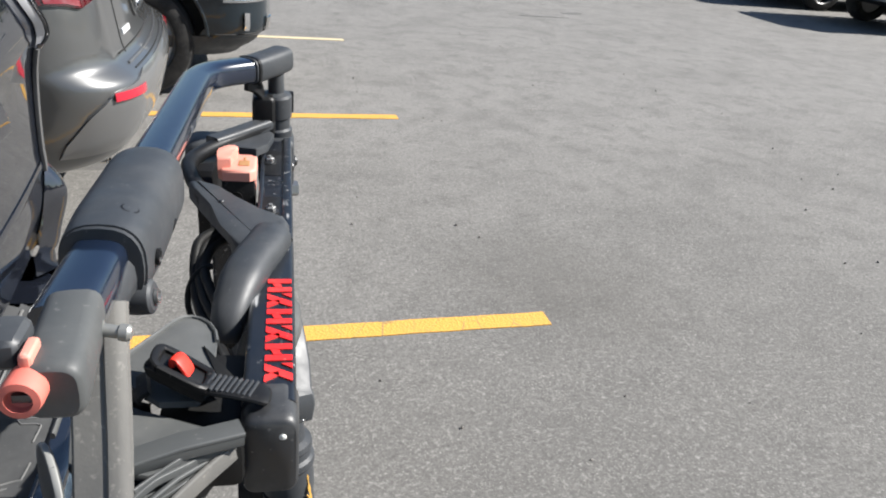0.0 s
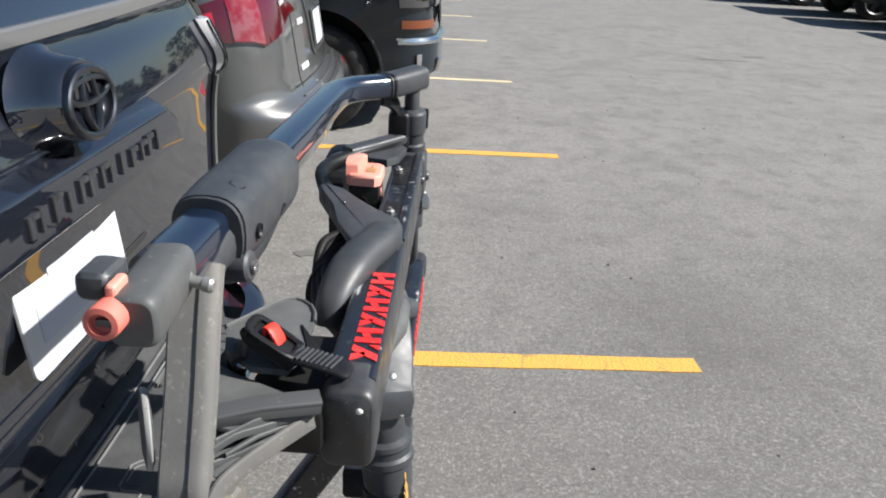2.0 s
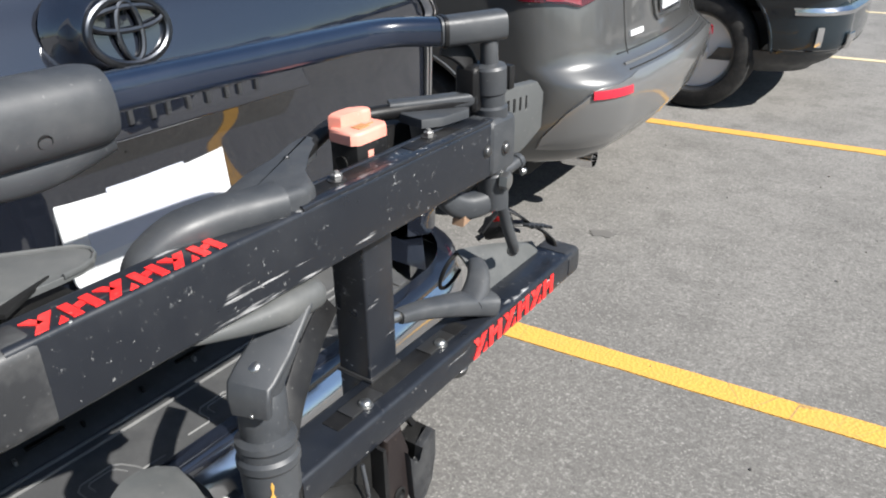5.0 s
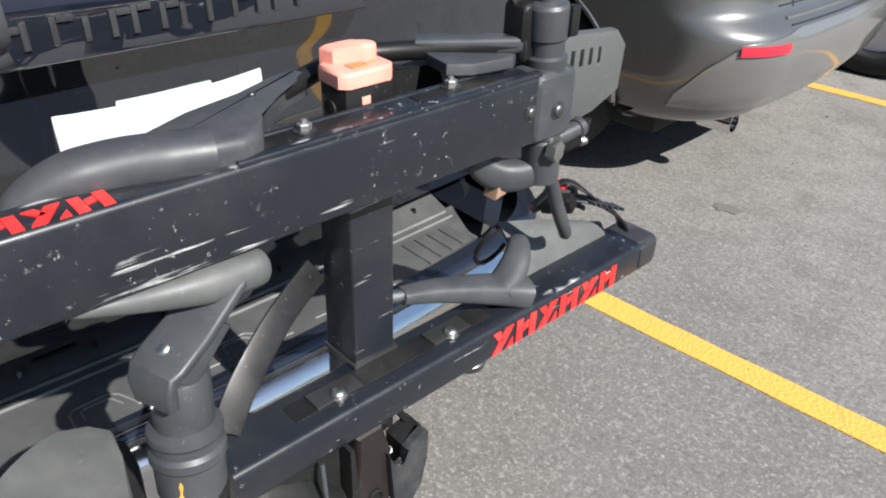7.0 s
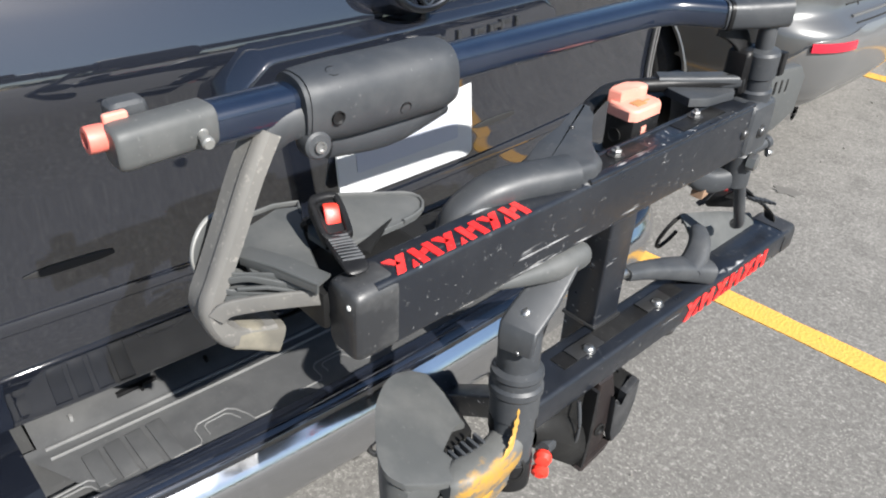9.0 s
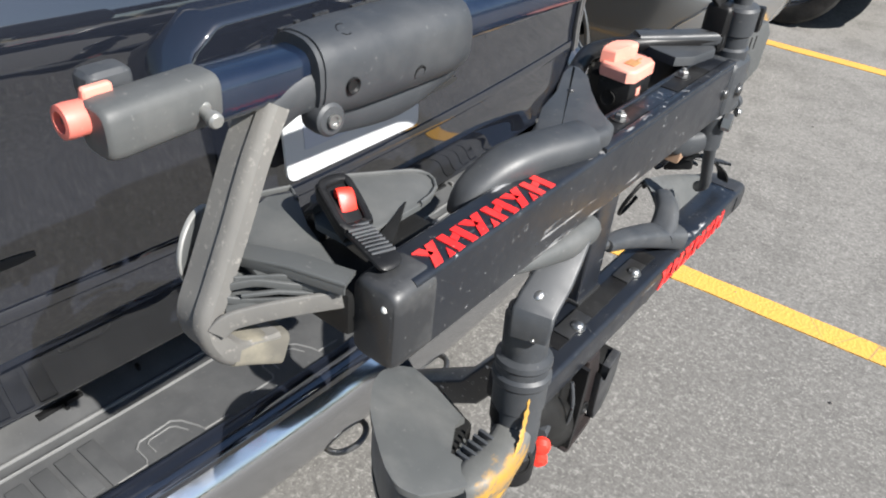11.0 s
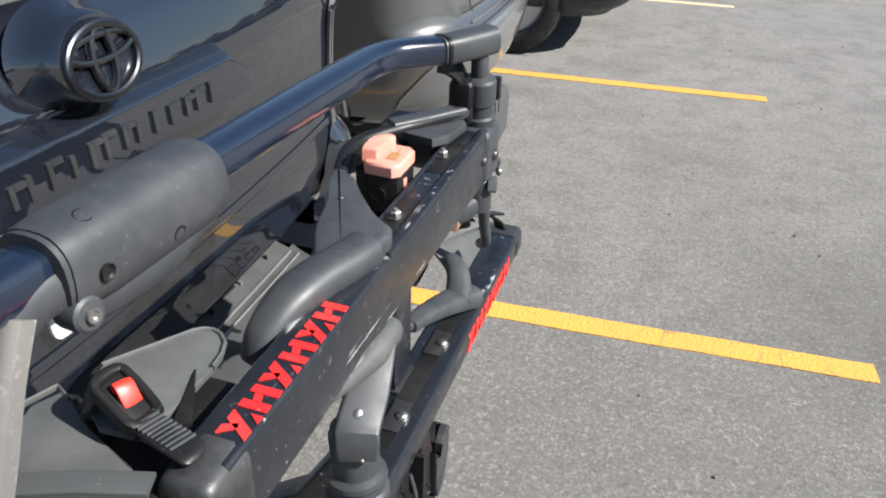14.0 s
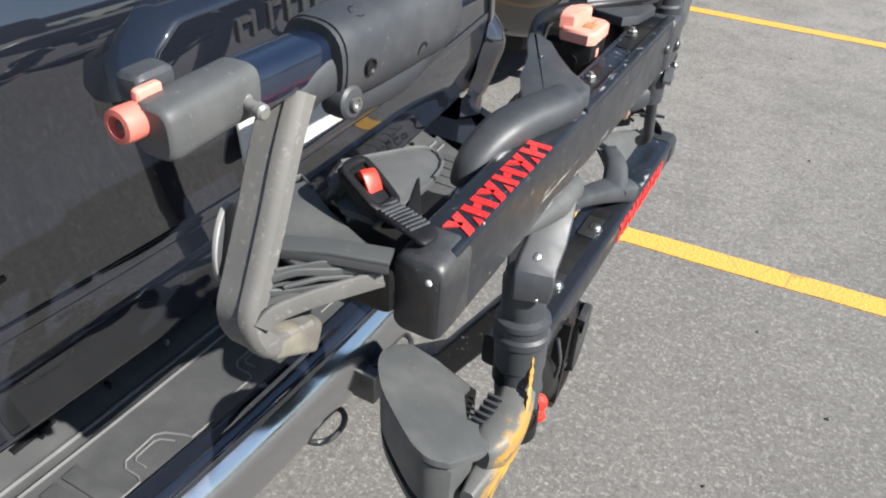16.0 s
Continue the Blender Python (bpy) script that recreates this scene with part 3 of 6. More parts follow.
def suv():
    r = root("suv", pose(0, 0, 0, 0, 0, CAR_YAW) @ pose(0, UC, 0), "dark grey sport utility vehicle with a folded bike rack behind", "car")
    sh = Shell([(0.602, -0.612, 0.950, 0.14, 0.05), (0.608, -0.603, 0.953, 0.14, 0.05), (0.62, -0.599, 0.955, 0.14, 0.05), (0.66, -0.590, 0.96, 0.13, 0.05), (0.72, -0.572, 0.96, 0.13, 0.05), (0.80, -0.562, 0.96, 0.13, 0.055),
                (0.86, -0.558, 0.96, 0.14, 0.06), (1.0, -0.543, 0.96, 0.15, 0.07), (1.06, -0.530, 0.955, 0.16, 0.075), (1.10, -0.518, 0.945, 0.17, 0.075), (1.125, -0.512, 0.94, 0.17, 0.075), (1.15, -0.514, 0.93, 0.18, 0.07), (1.18, -0.5235, 0.915, 0.19, 0.065),
                (1.22, -0.539, 0.90, 0.20, 0.06), (1.275, -0.564, 0.885, 0.20, 0.05)], -4.6)
    wheels = [(-1.55, 0.40), (-4.0, 0.40)]
    low = Shell([(0.45, -0.80, 0.90, 0.16, 0.05), (0.56, -0.74, 0.945, 0.15, 0.05), (0.604, -0.70, 0.952, 0.14, 0.05)], -4.6)
    part("body", sh.skin(0.602, 1.275, 44, ns=150, skip=arch_skip(wheels, 0.46)), SUV_PAINT, r, "glossy dark grey painted body")
    part("lower_body", low.skin(0.45, 0.604, 10, ns=150, skip=arch_skip(wheels, 0.46)), SUV_PAINT, r)
    top = Shell([(1.275, -0.578, 0.875, 0.2, 0.05), (1.5, -0.79, 0.81, 0.2, 0.06), (1.68, -0.95, 0.74, 0.2, 0.07), (1.74, -1.03, 0.70, 0.2, 0.08)], -3.6)
    part("window", top.skin(1.28, 1.68, 8, ns=70), GLASS, r, "dark tinted glass all round")
    part("roof", merged(top.skin(1.68, 1.74, 4, ns=70, off=0.004), top.lid(1.74)), SUV_PAINT, r)
    part("bonnet", sh.lid(1.265), SUV_PAINT, r)
    part("underbody", rbox((-4.5, -0.8, 0.32), (-0.86, 0.8, 0.55), 0.03), DARK, r)
    for x, z in wheels:
        for s in (-1, 1):
            arch_lip(r, x, s * 0.94, z, 0.47, s, SUV_PAINT)
            wheel(r, x, s * 0.95, 0.385, 0.26, s)
    # sill under the rear window
    part("window_sill", sweep([top.at(k, 1.286, 0.008) for k in np.linspace(-0.62, 0.62, 40)], ring_profile(0.016, 0.028, 3, 10)), SILL, r, "grey weathered trim along the rear window")
    # tailgate shut lines
    for s in (-1, 1):
        seam = [sh.at(s * 0.545, z, 0.001) for z in np.linspace(0.605, 1.27, 24)]
        part("shut_line", sweep(seam, ring_profile(0.006, 0.004, 2, 6), (1, 0, 0)), DARK, r)
        # tail lamp with a clear lower tip
        part("tail_lamp", sh.skin(1.198, 1.272, 8, 0.60 if s > 0 else -0.70, 0.70 if s > 0 else -0.60, 10, 0.008, thick=0.02), GLASS, r, "dark smoked tail lamp")
        def lens(a, b, off=0.0):
            return sh.at(s * (0.519 + 0.003 * b + (a - 0.5) * (0.016 + 0.020 * b)), 1.092 + 0.135 * b, 0.004 + off + 0.020 * math.sin(math.pi * a) * min(1.0, 0.35 + 3 * b))
        tip = part("lamp_tip", grid_shell(lens, 10, 14, 0.012), LAMP_CLEAR, r, "clear glass tip of the tail lamp")
        for a in (0.30, 0.52, 0.74):
            part("lamp_seam", sweep([lens(a, b, 0.002) for b in np.linspace(0.06, 0.97, 10)], ring_profile(0.004, 0.005, 2, 6), (1, 0, 0)), CHROME if a > 0.6 else DARK_CHROME, tip)
        part("lamp_foot", grid_shell(lambda a, b: lens(a, -0.02 + 0.09 * b, 0.004), 6, 4, 0.012), DARK_CHROME, tip)
        for k, m in ((0.512, SILL), (0.5185, DARK), (0.525, SILL)):
            strip = [sh.at(s * k, z, 0.006 if m is SILL else 0.002) for z in np.linspace(0.80, 1.092, 12)]
            part("corner_strip", sweep(strip, ring_profile(0.008, 0.010, 3, 8), (1, 0, 0)), m, r)
        def wrap(a, b):
            t = 0.490 + 0.26 * a
            z = 0.545 + (0.265 - 0.10 * max(0.0, (0.12 - a) / 0.12) ** 2) * b
            return sh.at(s * t, max(z, 0.602), 0.004 + 0.044 * math.sin(math.pi / 2 * min(1.0, (1 - b) / 0.3)) * min(1.0, 0.15 + a / 0.14)) + Vector((0, 0, min(0.0, z - 0.602)))
        part("bumper_corner", grid_shell(wrap, 24, 16), SUV_PAINT, r, "raised painted corner of the bumper", 50)
    # moulding over the number plate
    mm = basis((-0.530, 0, 1.156), (0, 1, 0), (-0.06, 0, 1))
    back = [(-0.352, -0.098), (0.352, -0.098), (0.334, -0.040), (0.296, -0.004), (0.282, 0.0), (-0.282, 0.0), (-0.296, -0.004), (-0.334, -0.040)]
    front = [(-0.326, -0.092), (0.326, -0.092), (0.306, -0.046), (0.274, -0.023), (0.262, -0.020), (-0.262, -0.020), (-0.274, -0.023), (-0.306, -0.046)]
    bar = bmesh.new()
    lo = [bar.verts.new(mm @ Vector((a, b, -0.02))) for a, b in back]
    mid = [bar.verts.new(mm @ Vector((a, b, 0.002))) for a, b in back]
    hi = [bar.verts.new(mm @ Vector((a, b, 0.048))) for a, b in front]
    for p, q in ((lo, mid), (mid, hi)):
        for k in range(8):
            bar.faces.new((p[k], p[(k + 1) % 8], q[(k + 1) % 8], q[k]))
    bar.faces.new(hi)
    bmesh.ops.recalc_face_normals(bar, faces=bar.faces)
    bmesh.ops.bevel(bar, geom=[e for e in bar.edges if all(v in hi for v in e.verts)], offset=0.005, segments=3, affect="EDGES", profile=0.5)
    part("plate_moulding", bar, SUV_PAINT, r, "raised painted moulding over the number plate", 40)
    # emblem pod and ring
    pod = lathe([(0.090, 0.0), (0.078, 0.012), (0.070, 0.036), (0.066, 0.052), (0.062, 0.057), (0.02, 0.054)], (-0.531, -0.01, 1.21), (1, 0, 0.12), 36)
    bmesh.ops.scale(pod, vec=(1, 1.0, 0.8), verts=pod.verts, space=Matrix.Translation((0, 0, -1.21)))
    part("emblem_base", pod, SUV_PAINT, r)
    em = basis((-0.470, -0.01, 1.212), (0, 1, 0), (-0.12, 0, 1))
    ring = [em @ Vector((0.060 * math.cos(a), 0.043 * math.sin(a), 0)) for a in np.linspace(0, 2 * math.pi, 49)]
    part("emblem", sweep(ring, ring_profile(0.012, 0.012, 2.5, 10), (1, 0, 0)), DARK_CHROME, r, "dark chrome oval badge")
    a1 = [em @ Vector((0.055 * math.cos(a), 0.016 + 0.015 * math.sin(a), 0)) for a in np.linspace(0, 2 * math.pi, 33)]
    a2 = [em @ Vector((0.018 * math.cos(a), 0.038 * math.sin(a), 0)) for a in np.linspace(0, 2 * math.pi, 33)]
    for a in (a1, a2):
        part("badge_loop", sweep(a, ring_profile(0.009, 0.009, 2.5, 8), (1, 0, 0)), DARK_CHROME, r)
    # model badge: raised plain bars
    rnd = random.Random(3)
    x, mb = -0.185, mm @ Matrix.Translation((0, -0.054, 0.0472))
    while x < 0.215:
        h = rnd.choice((0.028, 0.032, 0.034))
        part("badge_bar", slab([(x, -0.018), (x + 0.008, -0.018), (x + 0.008, h - 0.018), (x, h - 0.018)], 0.006, mb, 0.002), BADGE_BLACK, r)
        if rnd.random() < 0.6:
            part("badge_bar", slab([(x + 0.008, h - 0.026), (x + 0.026, h - 0.026), (x + 0.026, h - 0.018), (x + 0.008, h - 0.018)], 0.006, mb, 0.002), BADGE_BLACK, r)
        x += rnd.choice((0.026, 0.032, 0.036))
    # number plate, its print as plain bars
    plate = part("number_plate", slab(beam_profile(0.305, 0.152, 0.016, 4), 0.005, basis((-0.546, 0.022, 0.922), (0, 1, 0), (-0.1, 0, 1)), 0.001), PLATE_WHITE, r, "white number plate with dark print")
    part("print_bar", slab(beam_profile(0.23, 0.055, 0.004), 0.002, basis((-0.5408, 0.022, 0.917), (0, 1, 0), (-0.1, 0, 1))), PLATE_BAR, plate)
    part("print_bar", slab(beam_profile(0.14, 0.013, 0.003), 0.002, basis((-0.5468, 0.022, 0.977), (0, 1, 0), (-0.1, 0, 1))), PLATE_BAR, plate)
    # lower crease and handle pocket of the tailgate
    part("tailgate_ridge", sweep([sh.at(k, 0.805 + 0.02 * abs(k), 0.002) for k in np.linspace(-0.52, 0.52, 36)], ring_profile(0.005, 0.022, 2.5, 10)), SUV_PAINT, r)
    # bumper
    bs = Shell([(0.345, -0.47, 0.90, 0.26, 0.07), (0.365, -0.425, 0.93, 0.28, 0.07), (0.39, -0.404, 0.935, 0.28, 0.07), (0.43, -0.396, 0.935, 0.28, 0.07), (0.47, -0.394, 0.935, 0.28, 0.07), (0.495, -0.399, 0.932, 0.28, 0.07), (0.515, -0.416, 0.93, 0.28, 0.07)], -1.05)
    part("bumper", bs.skin(0.345, 0.515, 14, -0.86, 0.86, 90), SILVER, r, "bright silver metal rear bumper")
    part("bumper_top", bs.lid(0.470), PAD_PLASTIC, r)
    be = Shell([(0.512, -0.420, 0.932, 0.28, 0.07), (0.522, -0.412, 0.934, 0.28, 0.07), (0.533, -0.414, 0.93, 0.28, 0.07), (0.541, -0.430, 0.915, 0.27, 0.07), (0.5435, -0.455, 0.90, 0.26, 0.07)], -1.05)
    part("bumper_edge", be.skin(0.512, 0.5435, 14, -0.86, 0.86, 90), SUV_PAINT, r, "glossy black bumper lip")
    def pad_at(a, b):
        y = (2 * a - 1) * (0.615 + 0.07 * b)
        front = -0.432 - 0.075 * (y / 0.66) ** 4
        return Vector((front + (-0.622 - 0.04 * y * y - front) * b, y, 0.541 - 0.007 * min(1, 8 * b) + 0.004 * max(0, b - 0.9) / 0.1))
    part("step_pad", grid_shell(pad_at, 64, 20), PAD_PLASTIC, r, "grey plastic bumper step pad")
    part("pad_riser", grid_shell(lambda a, b: Vector((-0.620 - 0.04 * ((2 * a - 1) * 0.66) ** 2 - 0.062 * b, (2 * a - 1) * 0.66, 0.539 + 0.020 * b)), 20, 6), PAD_PLASTIC, r, "sloping strip between step pad and tailgate")
    for s in (-1, 1):
        part("bumper_end", grid_shell(lambda a, b: Vector((-0.445 - 0.05 - 0.27 * b - 0.16 * a, s * (0.68 + 0.2 * a), 0.538 - 0.01 * a)), 6, 6), SUV_PAINT, r)
    for v, w in ((-0.588, 0.004), (-0.612, 0.006)):
        part("pad_rib", sweep([(v - 0.04 * y * y, y, 0.5375) for y in np.linspace(-0.65, 0.65, 30)], ring_profile(w, 0.006, 2.5, 8)), PAD_EDGE, r)
    # raised outlines moulded into the pad
    zz = 0.5345

    def line(pts, w=0.0035):
        return sweep([(x, y - UC, zz) for x, y in pts], ring_profile(w, 0.004, 2, 6))

    for k in range(-1, 4):
        d = 0.235 * k
        part("pad_outline", line([(-0.488, 0.333 + d), (-0.486, 0.378 + d), (-0.494, 0.383 + d), (-0.520, 0.384 + d), (-0.530, 0.394 + d), (-0.531, 0.448 + d), (-0.520, 0.460 + d), (-0.494, 0.471 + d), (-0.481, 0.474 + d), (-0.478, 0.515 + d)]), PAD_EDGE, r)
        part("pad_outline", line([(-0.497, 0.400 + d), (-0.517, 0.400 + d), (-0.522, 0.406 + d), (-0.522, 0.440 + d), (-0.516, 0.448 + d), (-0.497, 0.456 + d)], 0.0025), PAD_EDGE, r)
    for k in range(4):
        for y in (0.235 + 0.035 * k, 2 * UC - 0.235 - 0.035 * k):
            part("pad_bar", rbox((-0.582, y - UC - 0.0135, 0.531), (-0.505 + 0.006 * k, y - UC + 0.0135, 0.5375), 0.003), PAD_PLASTIC, r)
    for k in range(11):
        y = -0.60 + k * 0.118
        part("pad_clip", rbox((-0.650 - 0.04 * y * y, y, 0.543), (-0.640 - 0.04 * y * y, y + 0.006, 0.556), 0.0015), BLACK_PLASTIC if k % 3 else PAD_EDGE, r)
    for k in range(4):
        part("riser_slot", rbox((-0.666, -0.52 + 0.3 * k, 0.545), (-0.657, -0.45 + 0.3 * k, 0.5545), 0.001), BLACK_PLASTIC, r)
    # handle pocket in the tailgate
    for y0 in (-0.52, 0.30):
        part("tailgate_pocket", sweep([sh.at(k, 0.885, 0.0015) for k in np.linspace((y0 - 0.10) / 0.83 * 0.5, (y0 + 0.02) / 0.83 * 0.5, 8)], ring_profile(0.003, 0.014, 3, 8), scales=[0.2, 0.7, 1, 1, 1, 1, 0.9, 0.5]), DARK, r)
    # tow hitch receiver and chain loop under the bumper
    part("hitch_receiver", rbox((-0.80, -0.035, 0.36), (-0.37, 0.035, 0.43), 0.006), DARK_STEEL, r)
    part("hitch_cross_bar", pipe([(-0.62, -0.5, 0.37), (-0.62, 0.5, 0.37)], 0.035, smooth=False), DARK_STEEL, r)
    for s in (-1, 1):
        loop = [(-0.42 + 0.03 * math.cos(a), s * 0.12 + 0.045 * math.sin(a), 0.36) for a in np.linspace(0, 2 * math.pi, 20)]
        part("chain_loop", sweep(loop, ring_profile(0.012, 0.012, 2, 8)), DARK_STEEL, r)
    return r


suv()


def crossover():
    """The neighbouring grey car, its tail to the lane."""
    r = root("crossover_car", pose(0, 3.78, 0, 0, 0, 0), "warm grey crossover car parked in the next stall", "car")
    sh = Shell([(0.27, -0.62, 0.80, 0.3, 0.10), (0.33, -0.46, 0.88, 0.32, 0.10), (0.42, -0.38, 0.92, 0.32, 0.10), (0.55, -0.335, 0.935, 0.30, 0.10), (0.63, -0.325, 0.935, 0.28, 0.10),
                (0.675, -0.335, 0.935, 0.28, 0.10), (0.70, -0.365, 0.935, 0.28, 0.10), (0.735, -0.41, 0.935, 0.28, 0.10), (0.85, -0.435, 0.935, 0.28, 0.10), (1.0, -0.455, 0.93, 0.28, 0.11), (1.12, -0.485, 0.915, 0.28, 0.11), (1.2, -0.53, 0.895, 0.28, 0.11)], -4.5)
    wheels = [(-1.28, 0.35), (-3.9, 0.35)]
    part("body", sh.skin(0.27, 1.2, 44, ns=140, skip=arch_skip(wheels, 0.40)), GREY_PAINT, r, "warm grey metallic painted body")
    top = Shell([(1.2, -0.54, 0.88, 0.26, 0.11), (1.35, -0.66, 0.80, 0.26, 0.12), (1.55, -0.84, 0.68, 0.26, 0.12), (1.62, -0.95, 0.63, 0.26, 0.12)], -3.4)
    part("window", top.skin(1.2, 1.55, 8, ns=60), GLASS, r, "dark tinted glass")
    part("roof", merged(top.skin(1.55, 1.62, 4, ns=60, off=0.004), top.lid(1.62)), GREY_PAINT, r)
    part("bonnet", sh.lid(1.19), GREY_PAINT, r)
    part("underbody", rbox((-4.3, -0.78, 0.22), (-0.75, 0.78, 0.5), 0.03), DARK, r)
    for x, z in wheels:
        for s in (-1, 1):
            arch_lip(r, x, s * 0.925, z, 0.41, s, GREY_PAINT)
            wheel(r, x, s * 0.93, 0.345, 0.23, s)
    for s in (-1, 1):
        def lens(a, b, s=s, off=0.012, grow=0.0):
            t = 0.36 + 0.345 * a
            lo = float(np.interp(t, (0.36, 0.428, 0.452, 0.52, 0.582, 0.606, 0.688, 0.705), (1.05, 1.045, 1.035, 0.99, 0.95, 0.965, 0.975, 1.04)))
            hi = float(np.interp(t, (0.36, 0.428, 0.452, 0.582, 0.606, 0.655, 0.688, 0.705), (1.062, 1.10, 1.138, 1.147, 1.148, 1.125, 1.10, 1.085)))
            return sh.at(s * t, lo + (hi - lo) * b, off)
        lamp = part("tail_lamp", grid_shell(lens, 44, 8, 0.02), LAMP_RED, r, "large red wrap-round tail lamp")
        part("lamp_window", grid_shell(lambda a, b: lens(0.64 + 0.17 * a, 0.04 + 0.90 * b, off=0.0165), 14, 5), LAMP_PINK, lamp, "paler inner lamp lens")
        part("lamp_bulb", grid_shell(lambda a, b: lens(0.885 + 0.085 * a, 0.32 + 0.44 * b, off=0.0165), 6, 3), REFLECTOR, lamp, "bright red lamp corner")
        part("lamp_glint", grid_shell(lambda a, b: lens(0.30 + 0.14 * a, 0.62 + 0.14 * b, off=0.0165), 6, 2), LAMP_CLEAR, lamp)
        part("reflector", sh.skin(0.622, 0.655, 3, 0.515 if s > 0 else -0.605, 0.605 if s > 0 else -0.515, 10, 0.0165, thick=0.006), REFLECTOR, r, "red bumper reflector")
        part("shut_line", sweep([sh.at(s * 0.40, z, 0.001) for z in np.linspace(0.735, 1.19, 20)], ring_profile(0.006, 0.005, 2, 6), (1, 0, 0)), DARK, r)
        part("exhaust_tip", lathe([(0.045, 0), (0.045, 0.14), (0.037, 0.14), (0.036, 0.02)], (-0.685, s * 0.52, 0.262), (1, 0, 0), 20), CHROME, r, "chrome exhaust tip")
    def low_panel(a, b):
        t = 0.665 * (2 * a - 1)
        hi = float(np.interp(abs(t), (0.0, 0.45, 0.52, 0.60, 0.64, 0.665), (0.69, 0.688, 0.676, 0.655, 0.58, 0.46)))
        return sh.at(t, 0.40 + (hi - 0.40) * b, 0.014 * min(1, 4 * b + 0.2))
    part("lower_bumper", grid_shell(low_panel, 60, 10, 0.012), SILVER_GREY, r, "proud lower bumper panel", 50)
    part("badge", sh.skin(0.795, 0.817, 2, -0.365, -0.265, 8, 0.006, thick=0.006), STEEL_PAINT, r, "small bright badge")
    for k in range(4):
        part("badge_bar", sh.skin(0.985, 1.010, 2, -0.335 + 0.02 * k, -0.323 + 0.02 * k, 3, 0.006, thick=0.005), STEEL_PAINT, r)
    # recess round the plate and the stepped ledge of the bumper
    part("recess_edge", sweep([sh.at(a, b, 0.003) for a, b in ((-0.20, 1.11), (-0.185, 1.0), (-0.155, 0.85), (-0.13, 0.825), (0.13, 0.825), (0.155, 0.85), (0.185, 1.0), (0.20, 1.11))], ring_profile(0.018, 0.020, 3, 8), (1, 0, 0)), GREY_PAINT, r)
    for z, m, w in ((0.748, DARK, 0.005), (0.712, SILVER_GREY, 0.012), (0.694, DARK, 0.006)):
        part("ledge_line", sweep([sh.at(k, z, 0.003) for k in np.linspace(-0.47, 0.47, 36)], ring_profile(w, w, 3, 8)), m, r)
    plate = part("number_plate", sh.skin(0.86, 1.01, 3, -0.105, 0.105, 6, 0.012, thick=0.006), PLATE_WHITE, r, "white number plate")
    part("plate_frame", sweep([sh.at(a, b, 0.014) for a, b in ((-0.11, 0.855), (0.11, 0.855), (0.11, 1.015), (-0.11, 1.015), (-0.11, 0.855))], ring_profile(0.012, 0.012, 3, 8), (1, 0, 0)), CHROME, plate)
    part("print_bar", sh.skin(0.915, 0.96, 2, -0.075, 0.075, 6, 0.0125, thick=0.002), PLATE_BAR, plate)
    for a, b in ((-0.50, -0.40), (0.40, 0.50)):
        part("diffuser_fin", sh.skin(0.272, 0.305, 2, a, b, 8, 0.006, thick=0.01), STEEL_PAINT, r, "pale fin under the bumper")
    return r


crossover()


